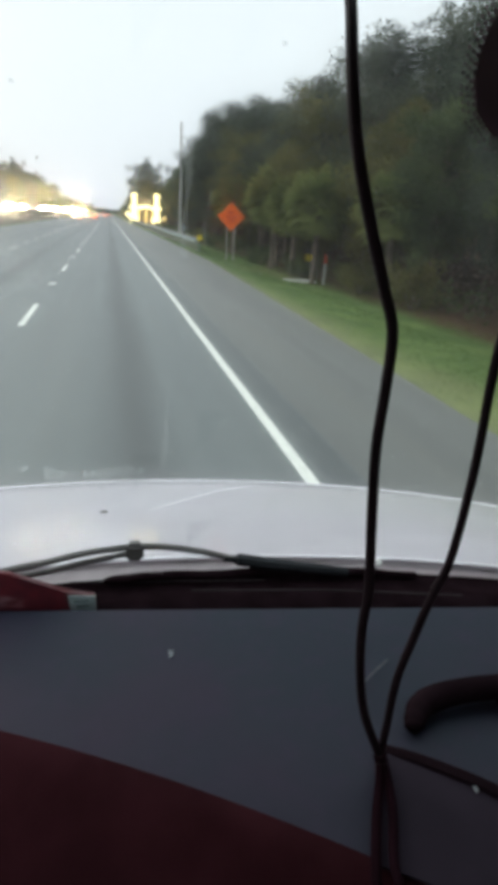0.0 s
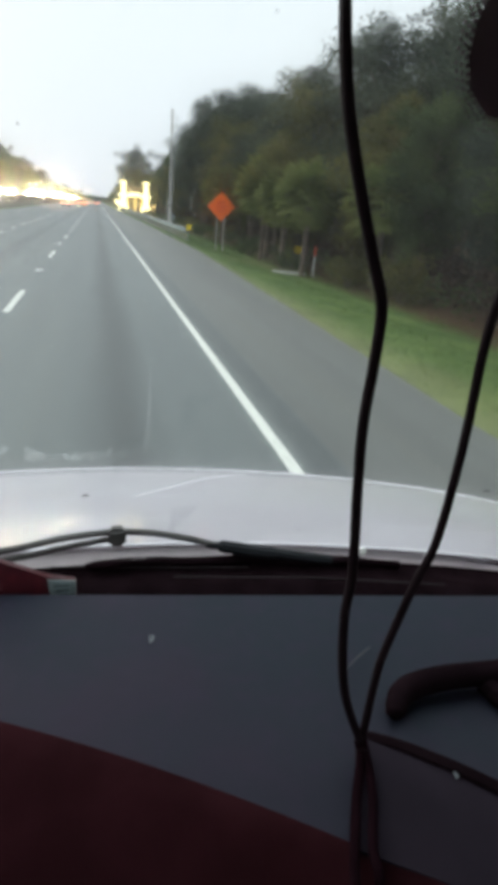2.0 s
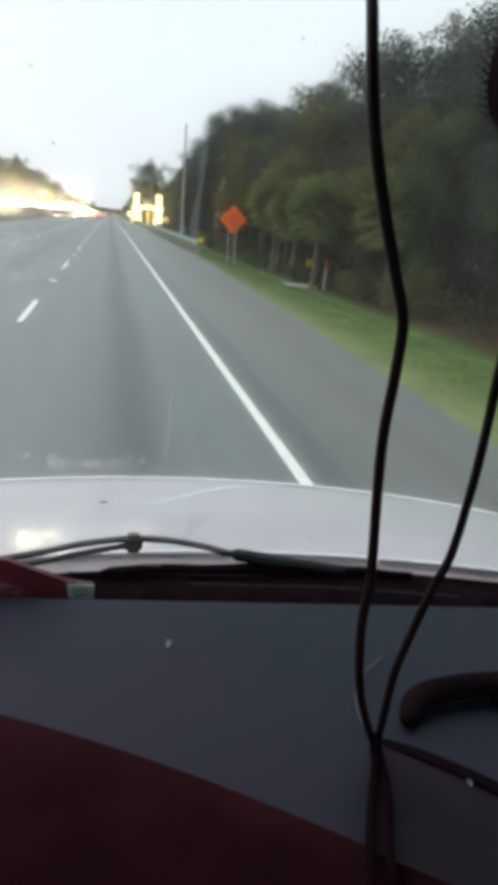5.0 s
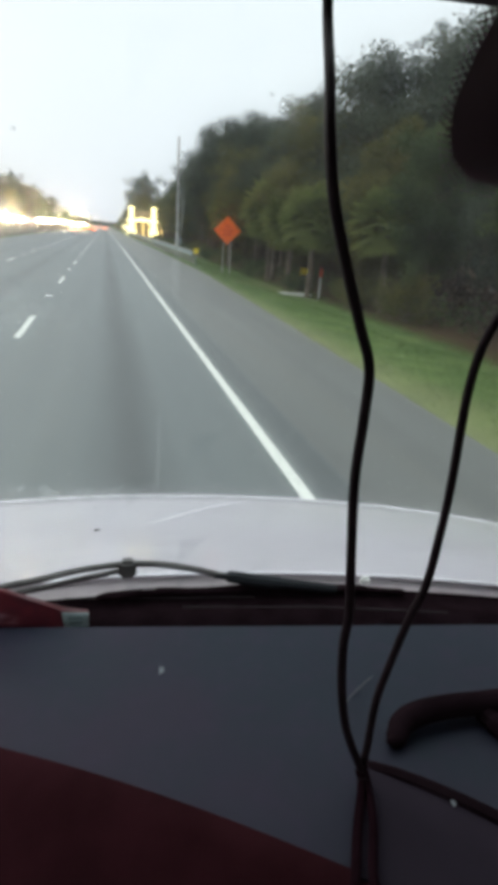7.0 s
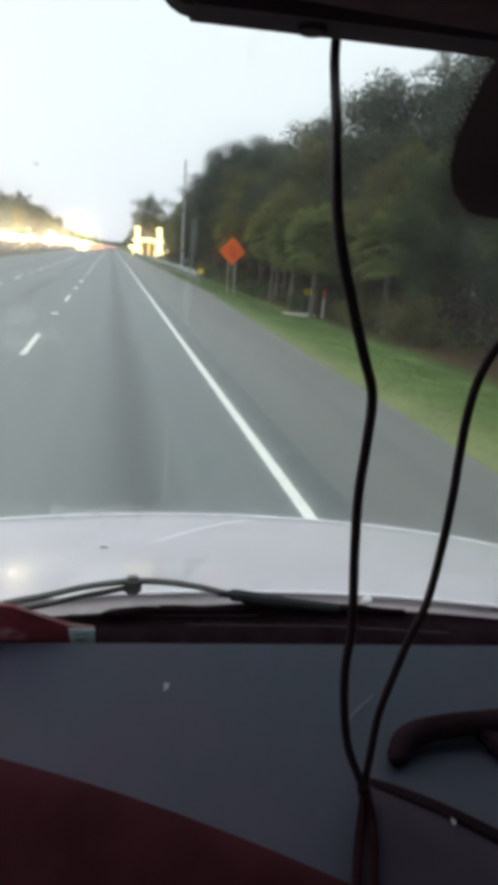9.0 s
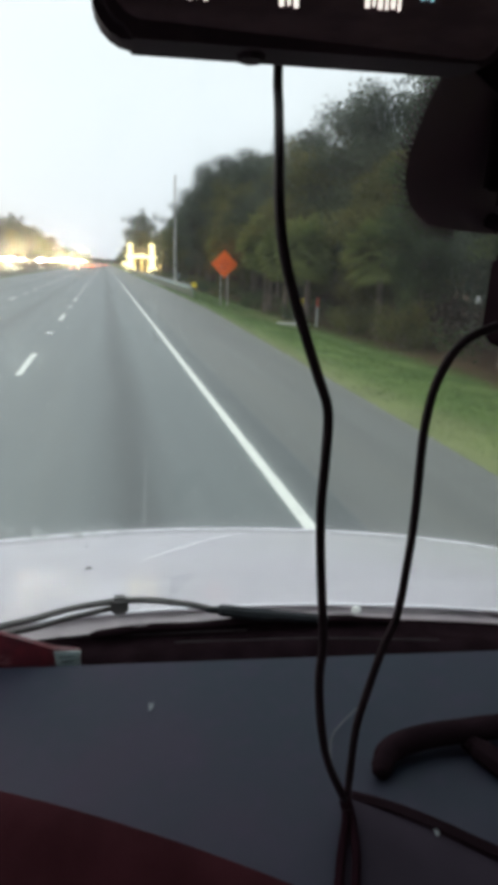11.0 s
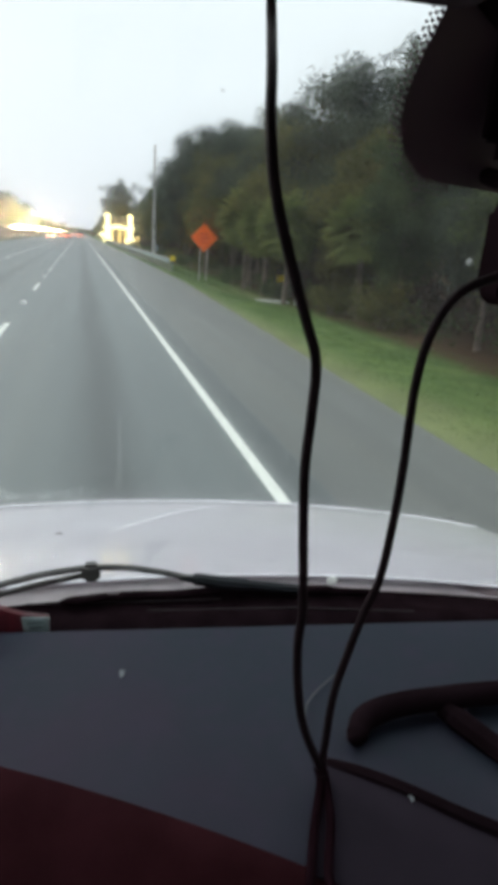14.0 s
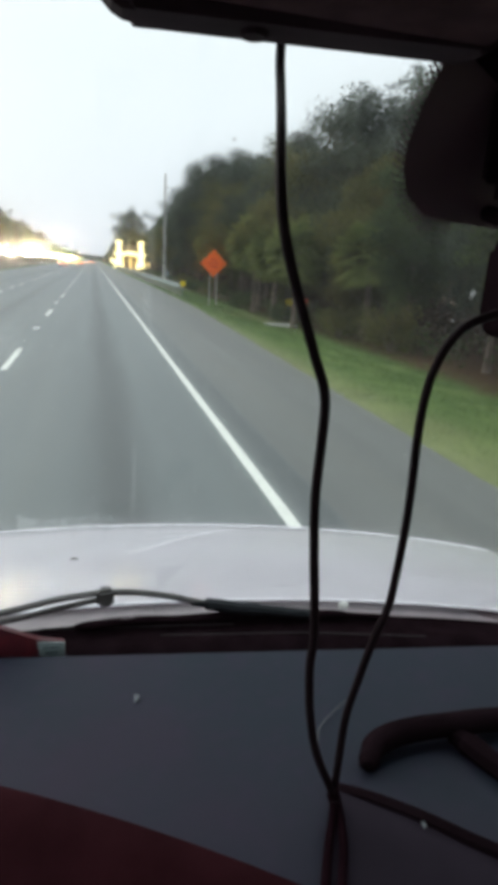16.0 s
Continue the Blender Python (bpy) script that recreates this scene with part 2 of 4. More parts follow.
_dm, _dc = _dt.nodes.new("ShaderNodeMixShader"), _dt.nodes.new("ShaderNodeBsdfTransparent")
_dm.inputs[0].default_value = 0.3
_dt.links.new(_dc.outputs[0], _dm.inputs[1])
_dt.links.new(_dl.outputs[0], _dm.inputs[2])
_dt.links.new(_dm.outputs[0], _dt.nodes["Material Output"].inputs[0])

M_STREAK, M_SMEAR, M_HAZE = M_DUST.copy(), M_DUST.copy(), M_DUST.copy()
M_STREAK.name, M_SMEAR.name, M_HAZE.name = "wiped_streak", "dried_smear", "greasy_haze"
for _m, _amount in ((M_STREAK, 0.075), (M_SMEAR, 0.17), (M_HAZE, 0.05)):
    for _k in _m.node_tree.nodes:
        if _k.bl_idname == "ShaderNodeMixShader":
            _k.inputs[0].default_value = _amount

M_SPOT = mat("dried_dirt", (0.03, 0.03, 0.032), 0.9)
M_STEEL = grained("galvanised_steel", (0.26, 0.31, 0.31), 0.6, 0.25, 3, 60, 0.1, 0.3, 0.3, 0.002)
M_POST = grained("weathered_post", (0.36, 0.34, 0.3), 0.85, 0.3, 6, 60, 0.4, 0.2, 0, 0.005)
M_CONCRETE = grained("pale_concrete", (0.5, 0.49, 0.46), 0.85, 0.2, 2, 40, 0.3, 0.2, 0, 0.005)
M_ORANGE = mat("fluorescent_orange", (1.0, 0.165, 0.02), 0.45, 0, 0.3)
M_ORANGE_EDGE = mat("sign_print", (0.55, 0.06, 0.015), 0.5)
M_YELLOW = mat("reflective_yellow", (1.0, 0.72, 0.02), 0.35, 0, 0.4)
M_CAR = [grained("car_paint_%s" % n, c, 0.3, 0.1, 2, 200, 0.02) for n, c in
         (("silver", (0.45, 0.46, 0.47)), ("dark", (0.03, 0.035, 0.045)), ("white", (0.7, 0.7, 0.7)), ("red", (0.25, 0.03, 0.03)))]
M_CARGLASS = mat("tinted_glass", (0.01, 0.012, 0.015), 0.06)
M_TYRE = grained("tyre_rubber", (0.02, 0.02, 0.021), 0.85, 0.3, 20, 150, 0.3, 0.2, 0, 0.003)
M_RIM = mat("alloy_rim", (0.5, 0.5, 0.5), 0.35, 0.9)


def glow(name, color, strength):
    m = mat(name, color, 0.4)
    bsdf(m).inputs["Emission Color"].default_value = (*color, 1)
    bsdf(m).inputs["Emission Strength"].default_value = strength
    return m


M_HEADLAMP = glow("headlamp_glow", (1.0, 0.79, 0.49), 2700)
M_TAIL = glow("tail_lamp_glow", (1.0, 0.28, 0.16), 12)
# no floodlights are built: the gate's own surfaces glow instead
M_GATE_GLOW = glow("floodlit_glow", (1.0, 0.86, 0.44), 2.3)
M_GATE_DIM_GLOW = glow("floodlit_dim_glow", (1.0, 0.72, 0.28), 0.45)

M_READOUT = (glow("lit_readout", (1.0, 0.95, 0.86), 1.1), glow("lit_blue_readout", (0.45, 0.9, 1.0), 0.5))
M_GLASS = bpy.data.materials.new("windscreen_glass")
M_GLASS.use_nodes = True
_t = M_GLASS.node_tree
_t.nodes.clear()
_o = _t.nodes.new("ShaderNodeOutputMaterial")
_mx = _t.nodes.new("ShaderNodeMixShader")
_tr = _t.nodes.new("ShaderNodeBsdfTransparent")
_tr.inputs[0].default_value = (0.93, 0.97, 0.97, 1)
_gl = _t.nodes.new("ShaderNodeBsdfGlossy")
_gl.inputs["Roughness"].default_value = 0.02
_lw = _t.nodes.new("ShaderNodeLayerWeight")
_lw.inputs[0].default_value = 0.5
_pw = _t.nodes.new("ShaderNodeMath")
_pw.operation = 'POWER'
_pw.inputs[1].default_value = 5.0
_fr = _t.nodes.new("ShaderNodeMapRange")
_fr.inputs[3].default_value, _fr.inputs[4].default_value = 0.025, 0.6
_t.links.new(_lw.outputs["Facing"], _pw.inputs[0])
_t.links.new(_pw.outputs[0], _fr.inputs[0])
# a thin greasy film scatters a little of the light that passes
_rf = _t.nodes.new("ShaderNodeBsdfRefraction")
_rf.inputs["Color"].default_value = (0.95, 0.97, 0.97, 1)
_rf.inputs["Roughness"].default_value = 0.9
_rf.inputs["IOR"].default_value = 1.025
_fm = _t.nodes.new("ShaderNodeMixShader")
_fm.inputs[0].default_value = 0.22
_t.links.new(_tr.outputs[0], _fm.inputs[1])
_t.links.new(_rf.outputs[0], _fm.inputs[2])
_t.links.new(_fr.outputs[0], _mx.inputs[0])
# and dust glows a little in daylight, a veil put in to lift dark tones
_du, _dz = _t.nodes.new("ShaderNodeBsdfTranslucent"), _t.nodes.new("ShaderNodeMixShader")
_du.inputs[0].default_value = (0.80, 0.84, 0.86, 1)
_dz.inputs[0].default_value = 0.013
_t.links.new(_fm.outputs[0], _dz.inputs[1])
_t.links.new(_du.outputs[0], _dz.inputs[2])
_t.links.new(_dz.outputs[0], _mx.inputs[1])
_t.links.new(_gl.outputs[0], _mx.inputs[2])
_t.links.new(_mx.outputs[0], _o.inputs[0])


# ---- mesh helpers ----
def mesh_of(bm, name, smooth=False):
    me = bpy.data.meshes.new(name)
    bmesh.ops.recalc_face_normals(bm, faces=bm.faces[:])
    bm.to_mesh(me)
    bm.free()
    if smooth:
        me.shade_smooth()
    return me


def part(name, bm, material, parent, label="", smooth=False):
    me = bm if isinstance(bm, bpy.types.Mesh) else mesh_of(bm, name, smooth)
    if not me.materials:
        me.materials.append(material)
    ob = new(name, me)
    if parent:
        ob.parent = parent
        # parts are modelled in the frame of the top-level thing
    if label:
        ob["label"] = label
    return ob


def thing(name, label, category, at=(0, 0, 0), group="", kind=""):
    e = new(name)
    e.empty_display_size = 0.2
    e.location = at
    return tagged(e, label, category, group, kind)


def box(bm, c, s, m=None, bevel=0.0):
    r = bmesh.ops.create_cube(bm, size=1)
    vs = r["verts"]
    bmesh.ops.scale(bm, vec=s, verts=vs)
    if bevel:
        es = list({e for v in vs for e in v.link_edges})
        r2 = bmesh.ops.bevel(bm, geom=es, offset=bevel, segments=2, affect='EDGES')
        vs = list({v for f in r2["faces"] for v in f.verts} | {v for v in vs if v.is_valid})
    if m:
        bmesh.ops.transform(bm, matrix=m, verts=vs)
    bmesh.ops.translate(bm, vec=c, verts=vs)
    return vs


def boxed(c, s, m=None, bevel=0.0):
    bm = bmesh.new()
    box(bm, c, s, m, bevel)
    return bm


def tube(bm, pts, radii, sides=8, cap=True):
    """A round tube through the points."""
    pts = [Vector(p) for p in pts]
    if not hasattr(radii, "__len__"):
        radii = [radii] * len(pts)
    rings = []
    for i, p in enumerate(pts):
        d = (pts[min(i + 1, len(pts) - 1)] - pts[max(i - 1, 0)]).normalized()
        a = d.orthogonal().normalized() if not rings else (side - d * side.dot(d)).normalized()
        side = a
        b = d.cross(a)
        rings.append([bm.verts.new(p + (a * math.cos(k * 2 * math.pi / sides) + b * math.sin(k * 2 * math.pi / sides)) * radii[i]) for k in range(sides)])
    for r, q in zip(rings, rings[1:]):
        for k in range(sides):
            bm.faces.new((r[k], r[(k + 1) % sides], q[(k + 1) % sides], q[k]))
    if cap:
        bm.faces.new(rings[0][::-1])
        bm.faces.new(rings[-1])


def smooth_path(pts, steps=6):
    """Catmull-Rom through the points."""
    P = [Vector(p) for p in pts]
    P = [P[0] * 2 - P[1]] + P + [P[-1] * 2 - P[-2]]
    out = []
    for i in range(1, len(P) - 2):
        for k in range(steps):
            t = k / steps
            a, b, c, d = P[i - 1:i + 3]
            out.append(0.5 * (2 * b + (c - a) * t + (2 * a - 5 * b + 4 * c - d) * t * t + (3 * b - a - 3 * c + d) * t ** 3))
    return out + [P[-2]]


def tubed(pts, radii, sides=8, smooth=True):
    bm = bmesh.new()
    tube(bm, smooth_path(pts) if smooth else pts, radii, sides)
    return bm


def prism(bm, outline, axis, lo, hi):
    """Extrudes a closed outline of pairs along an axis."""
    def at(p, k):
        q = list(p)
        q.insert(axis, k)
        return bm.verts.new(q)
    a, b = [at(p, lo) for p in outline], [at(p, hi) for p in outline]
    n = len(outline)
    for i in range(n):
        bm.faces.new((a[i], a[(i + 1) % n], b[(i + 1) % n], b[i]))
    bm.faces.new(a[::-1])
    bm.faces.new(b)


def grid(bm, fn, us, vs):
    g = [[bm.verts.new(fn(u, v)) for v in vs] for u in us]
    for i in range(len(us) - 1):
        for j in range(len(vs) - 1):
            bm.faces.new((g[i][j], g[i + 1][j], g[i + 1][j + 1], g[i][j + 1]))
    return g


def steps_of(a, b, n):
    return [a + (b - a) * i / n for i in range(n + 1)]


def rounded(cx, cz, w, h, r, n=5):
    pts = []
    for sx, sz, a0 in ((1, 1, 0), (-1, 1, 90), (-1, -1, 180), (1, -1, 270)):
        for k in range(n + 1):
            a = radians(a0 + 90 * k / n)
            pts.append((cx + sx * (w / 2 - r) + r * math.cos(a), cz + sz * (h / 2 - r) + r * math.sin(a)))
    return pts


# ---- ground and road ----
def far_steps():
    return [-60, -20, 0, 10, 20, 40, 80, 160, 320, 640, 1200, 2600]


def verge_height(x, y):
    if x < -13:
        k = min(1, (-13 - x) / 7.0)
        return -0.06 + 1.5 * k * k * (3 - 2 * k)
    if x < 4.5:
        return -0.06
    k = min(1, (x - 4.5) / 4.0)
    return -0.02 - 0.30 * k * k + 0.04 * noise.noise(Vector((x * 0.4, y * 0.15, 0)))


bm = bmesh.new()
grid(bm, lambda x, y: (x, y, verge_height(x, y)),
     [-2500, -300, -60, -34, -22, -20, -19, -18, -17, -16, -15, -14, -13, -12, 0, 4.4, 4.6, 5, 5.5, 6, 6.6, 7.2, 8, 9, 10, 12, 15, 20, 30, 60, 300, 2500],
     [-2500, -60] + steps_of(-20, 60, 60) + [70, 80, 100, 130, 180, 260, 400, 800, 2800])
tagged(part("ground", bm, M_GROUND, None), "mown green and straw-yellow verge running into brown forest floor", "ground", kind="structure")

bm = bmesh.new()
for a, b in zip(far_steps(), far_steps()[1:]):
    for xa, xb in ((-12.0, 2.3),):
        box(bm, ((xa + xb) / 2, (a + b) / 2, -0.05), (xb - xa, b - a, 0.1))
road = tagged(part("road", bm, M_ASPHALT, None), "grey worn asphalt highway with dark oil strips", "road", kind="structure")


def shoulder_edge(y):
    return 4.5 + min(1.0, max(0, y - 6) / 28.0)


bm = bmesh.new()
ys = [-60, -20, 0] + steps_of(3, 40, 40) + [60, 100, 200, 400, 900, 2600]
rag = [shoulder_edge(y) + (0.05 * noise.noise(Vector((0, y * 1.7, 3))) if y < 45 else 0) for y in ys]
top = [(2.3, y) for y in ys], list(zip(rag, ys))
for i in range(len(ys) - 1):
    v = [bm.verts.new((x, y, z)) for z in (0.0, -0.12) for x, y in (top[0][i], top[1][i], top[1][i + 1], top[0][i + 1])]
    for f in ((0, 1, 2, 3), (7, 6, 5, 4), (1, 5, 6, 2), (0, 4, 5, 1), (2, 6, 7, 3), (3, 7, 4, 0)):
        bm.faces.new([v[k] for k in f])
bmesh.ops.remove_doubles(bm, verts=bm.verts[:], dist=1e-4)
tagged(part("shoulder", bm, M_SHOULDER, None), "brownish grey paved road shoulder with a ragged edge", "road shoulder", kind="structure")

bm = bmesh.new()
for a, b in zip(far_steps(), far_steps()[1:]):
    box(bm, (1.778, (a + b) / 2, 0.003), (0.125, b - a, 0.006))
tagged(part("edge_line", bm, M_LINE, None), "white painted line along the road edge", "road marking", kind="structure")
dash_mesh = mesh_of(boxed((0, 0, 0.003), (0.13, 3.05, 0.006)), "lane_dash")
stud_mesh = mesh_of(boxed((0, 0, 0.012), (0.22, 0.20, 0.026), None, 0.008), "road_stud")
for lane_x in (-1.80, -5.45):
    for k in range(-1, 26):
        ob = part("lane_dash", dash_mesh, M_LINE, None)
        ob.location = (lane_x, 14.2 + 12.2 * k, 0)
        tagged(ob, "white painted lane dash on the asphalt", "road marking", "lane dashes", "structure")
        if k < 12:
            ob = part("road_stud", stud_mesh, M_STUD, None)
            ob.location = (lane_x, 20.3 + 12.2 * k, 0)
            tagged(ob, "small pale reflective road stud between lane dashes", "road stud", "road studs")

# opposite carriageway
bm = bmesh.new()
for a, b in zip(far_steps(), far_steps()[1:]):
    box(bm, (-27, (a + b) / 2, 1.45), (12, b - a, 0.1))
tagged(part("road_opposite", bm, M_ASPHALT, None), "grey asphalt carriageway for oncoming traffic", "road", kind="structure")


# ---- plants ----
def leaf_cloud(centres, per, spread, size, rng, flat=1.0, squash=0.8):
    """Many small leaf quads round the centres: vertices and faces."""
    n = len(centres) * per
    c = np.repeat(np.array(centres), per, axis=0)
    off = rng.normal(size=(n, 3))
    off /= np.linalg.norm(off, axis=1)[:, None] + 1e-9
    off *= (rng.random((n, 1)) ** 0.45) * spread
    off[:, 2] *= squash
    c = c + off
    a = rng.normal(size=(n, 3))
    a[:, 2] *= flat
    a /= np.linalg.norm(a, axis=1)[:, None]
    b = np.cross(a, rng.normal(size=(n, 3)))
    b /= np.linalg.norm(b, axis=1)[:, None] + 1e-9
    s = size * (0.6 + 0.8 * rng.random((n, 1)))
    a, b = a * s, b * s * 0.6
    v = np.stack([c - a, c + b * 0.9 - a * 0.1, c + a, c - b + a * 0.1], axis=1).reshape(-1, 3)
    f = np.arange(n * 4).reshape(-1, 4)
    return v, f


def cloud_mesh(name, pieces, material):
    v = np.concatenate([p[0] for p in pieces])
    k, f = 0, []
    for p in pieces:
        f.append(p[1] + k)
        k += len(p[0])
    me = bpy.data.meshes.new(name)
    me.from_pydata(v.tolist(), [], np.concatenate(f).tolist())
    me.materials.append(material)
    return me


def broad_tree(seed, height, leaf, label, low=0.25, width=0.30, bark=None, per=165):
    """A tree with a tapered, forking trunk, limbs and a ragged crown."""
    rng = np.random.default_rng(seed)
    t = thing("tree", label, "tree", group="trees of the roadside wood")
    bm = bmesh.new()
    lean = rng.normal(size=2) * 0.03
    spine = [(lean[0] * h * height + 0.12 * math.sin(h * 5 + seed), lean[1] * h * height + 0.12 * math.cos(h * 4 + seed), h * height * 0.92) for h in steps_of(0, 1, 9)]
    tube(bm, spine, [0.17 * height / 12 * (1 - 0.88 * i / 9) + (0.07 if i == 0 else 0) for i in range(10)], 7)
    tips = []
    n = int(18 + height * 1.3)
    for i in range(n):
        h = low + (1 - low) * (i + rng.random()) / n
        p = Vector(spine[min(9, int(h * 9))])
        p.z = h * height * 0.92
        ang = i * 2.4 + rng.random()
        reach = height * width * (math.sin(math.pi * (0.14 + 0.80 * (h - low) / (1 - low))) ** 0.7) * (0.6 + 0.55 * rng.random())
        q = p + Vector((math.cos(ang) * reach, math.sin(ang) * reach, reach * (0.15 + 0.5 * rng.random())))
        mid = p.lerp(q, 0.5) + Vector((0, 0, 0.12 * reach))
        tube(bm, [p, mid, q], [0.05 * height / 12, 0.03 * height / 12, 0.012], 4, False)
        tips += [tuple(q), tuple(mid.lerp(q, 0.4)), tuple(p.lerp(q, 0.45) + Vector((0, 0, rng.normal() * 0.4)))]
        tips.append(tuple(q + Vector(rng.normal(size=3)) * 0.55))
    tips.append(spine[-1])
    part("trunk", bm, bark or M_BARK, t)
    pieces = [leaf_cloud(tips, per, 0.085 * height, 0.085, rng)]
    pieces.append(leaf_cloud(tips[::2], per // 3, 0.105 * height, 0.075, rng))
    part("crown", cloud_mesh("crown", pieces, leaf), leaf, t)
    return t


def pine_tree(seed, height, label):
    """A tall bare-stemmed pine: level, forking boughs that carry loose pads of needles with sky between."""
    rng = np.random.default_rng(seed)
    t = thing("pine_tree", label, "tree", group="pines behind the wood")
    bm = bmesh.new()
    spine = [(0.25 * math.sin(h * 4 + seed), 0.2 * math.cos(h * 3), h * height) for h in steps_of(0, 1, 10)]
    tube(bm, spine, [0.22 * (1 - 0.85 * i / 10) for i in range(11)], 7)
    tips = [spine[-1], tuple(Vector(spine[-1]) - Vector((0.2, 0.1, 0.6)))]
    for i in range(34):
        h = 0.42 + 0.56 * (i + rng.random()) / 34
        k = (h - 0.42) / 0.56
        reach = (1.2 + 3.4 * math.sin(math.pi * (0.22 + 0.70 * k))) * (0.35 + 0.75 * rng.random())
        ang = i * 2.4 + rng.random() * 1.5
        p = Vector(spine[min(10, int(h * 10))])
        p.z = h * height
        out = Vector((math.cos(ang), math.sin(ang), 0.12 + 0.3 * k))
        q = p + out * reach
        tube(bm, [p, p.lerp(q, 0.5) - Vector((0, 0, 0.1)), q], [0.06, 0.035, 0.012], 4, False)
        for f in (0.55, 0.8, 1.0):
            e = p.lerp(q, f) + Vector((rng.normal() * 0.45, rng.normal() * 0.45, 0.15 + 0.2 * rng.random()))
            tube(bm, [p.lerp(q, f * 0.8), e], [0.02, 0.008], 3, False)
            tips.append(tuple(e))
    part("trunk", bm, M_BARK, t)
    part("crown", cloud_mesh("crown", [leaf_cloud(tips, 60, 0.62, 0.085, rng, 1, 0.6), leaf_cloud(tips[::3], 26, 0.95, 0.085, rng, 1, 0.5)], M_NEEDLE), M_NEEDLE, t)
    return t


def palm_tree(seed, height, label):
    """A cabbage palm: a bare trunk and a round head of drooping fans."""
    rng = np.random.default_rng(seed)
    t = thing("palm_tree", label, "palm tree", group="palms at the wood edge")
    bm = bmesh.new()
    tube(bm, [(0.05 * math.sin(3 * h), 0, h * height) for h in steps_of(0, 1, 12)], [0.115 + 0.010 * (i % 2) for i in range(13)], 9)
    part("trunk", bm, M_BARK, t)
    bm = bmesh.new()
    for i in range(72):
        ang, up = i * 2.399, 1.25 - 2.15 * (i / 72)
        reach = 1.25 + 0.4 * rng.random()
        d = Vector((math.cos(ang) * math.cos(up), math.sin(ang) * math.cos(up), math.sin(up)))
        side = d.cross(Vector((0, 0, 1))).normalized()
        base = Vector((0, 0, height - 0.1))
        hub = base + d * reach * 0.55
        tube(bm, [base, hub], [0.02, 0.012], 3, False)
        for k in range(-5, 6):
            w = (d * (1 - abs(k) * 0.07) + side * k * 0.17).normalized()
            tip = hub + w * reach * 0.55 + Vector((0, 0, -0.10 - 0.035 * abs(k)))
            s = side * 0.060
            a = [bm.verts.new(x) for x in (hub - s, hub.lerp(tip, 0.5) - s * 1.4 + Vector((0, 0, 0.03)), tip, hub.lerp(tip, 0.5) + s * 1.4 + Vector((0, 0, 0.03)), hub + s)]
            bm.faces.new(a)
    part("crown", bm, M_PALM, t)
    return t


trees = [
    broad_tree(1, 11.0, M_LEAF, "broad-leaved green tree with a ragged crown at the wood edge", 0.27, 0.27),
    broad_tree(2, 12.5, M_LEAF_DARK, "dark green oak with an uneven crown in the wood", 0.2, 0.28),
    broad_tree(3, 10.0, M_LEAF_WARM, "yellowish green tree with drooping lower boughs", 0.17, 0.26),
    broad_tree(4, 13.0, M_LEAF_DARK, "tall dark tree with a thin pointed crown", 0.25, 0.22),
    broad_tree(5, 9.0, M_LEAF, "smaller green tree with pale bare lower trunk", 0.35, 0.32, M_PALE_BARK),
    broad_tree(6, 12.0, M_LEAF_WARM, "olive green tree with a broad open crown", 0.28, 0.3),
]
for t in trees:
    t.location.z = -0.3
rng = random.Random(7)
spots = []
y = 5.0
while y < 86:                       # front row of the wood
    spots.append((10.8 + rng.uniform(-0.6, 1.2) + 0.012 * y, y + rng.uniform(-1, 1), 0.56 + 0.36 * min(1, y / 70) + rng.uniform(-0.10, 0.08)))
    y += 3.6 if y < 90 else 6.5
y = 4.0
while y < 100:                       # second row
    spots.append((15.0 + rng.uniform(-1.5, 1.5) + 0.012 * y, y + rng.uniform(-1, 1), 0.70 + 0.32 * min(1, y / 80) + rng.uniform(-0.12, 0.12)))
    y += 4.4 if y < 90 else 8
y = 88.0
while y < 182:                       # the wood edge swings away from the road before the gate
    spots.append((0.100 * y + 2.6 + rng.uniform(-0.4, 1.2), y, 0.90 + rng.uniform(-0.18, 0.15)))
    y += 5.0
y = 6.0
while y < 330:                       # third row
    spots.append(((20.5 if y < 112 else 28.0) + rng.uniform(-2, 2), y + rng.uniform(-1, 1), 0.74 + 0.28 * min(1, y / 80) + rng.uniform(-0.12, 0.08)))
    y += 6.0
y = 105.0
while y < 520:                       # wood on the far side of the highway
    spots.append((-40 + rng.uniform(-5, 3), y, 1.35 + rng.uniform(-0.3, 0.25)))
    y += 7.5
first = [True] * len(trees)
for x, y, s in spots:
    k = rng.choice((0, 1, 1, 2, 3, 3, 4, 5))
    m = pose(x, y, -0.3 if x > 0 else 1.3, 0, 0, rng.uniform(0, 360)) @ Matrix.Diagonal((s, s, s * rng.uniform(0.94, 1.08), 1))
    if first[k]:
        trees[k].matrix_basis = m
        first[k] = False
    else:
        t = copy_thing(trees[k], m)
        t.matrix_basis = m

palm = palm_tree(3, 3.4, "cabbage palm with a brown trunk and drooping fan leaves")
palm.matrix_basis = pose(9.0, 26.4, -0.3)
for x, y, s, lean in ((9.5, 27.9, 1.10, 2), (9.1, 30.2, 0.92, -3), (9.4, 31.2, 1.06, 3), (9.2, 34.6, 1.15, 1), (9.9, 36.0, 1.30, -2), (9.6, 48.5, 1.25, 3), (10.4, 21.5, 1.0, -2)):
    m = pose(x, y, -0.3, lean, -lean / 2, x * 77) @ Matrix.Scale(s, 4)
    copy_thing(palm, m).matrix_basis = m
pine = pine_tree(11, 20.5, "tall slender pine with a sparse crown above the wood")
pine.matrix_basis = pose(29, 66, -0.3)
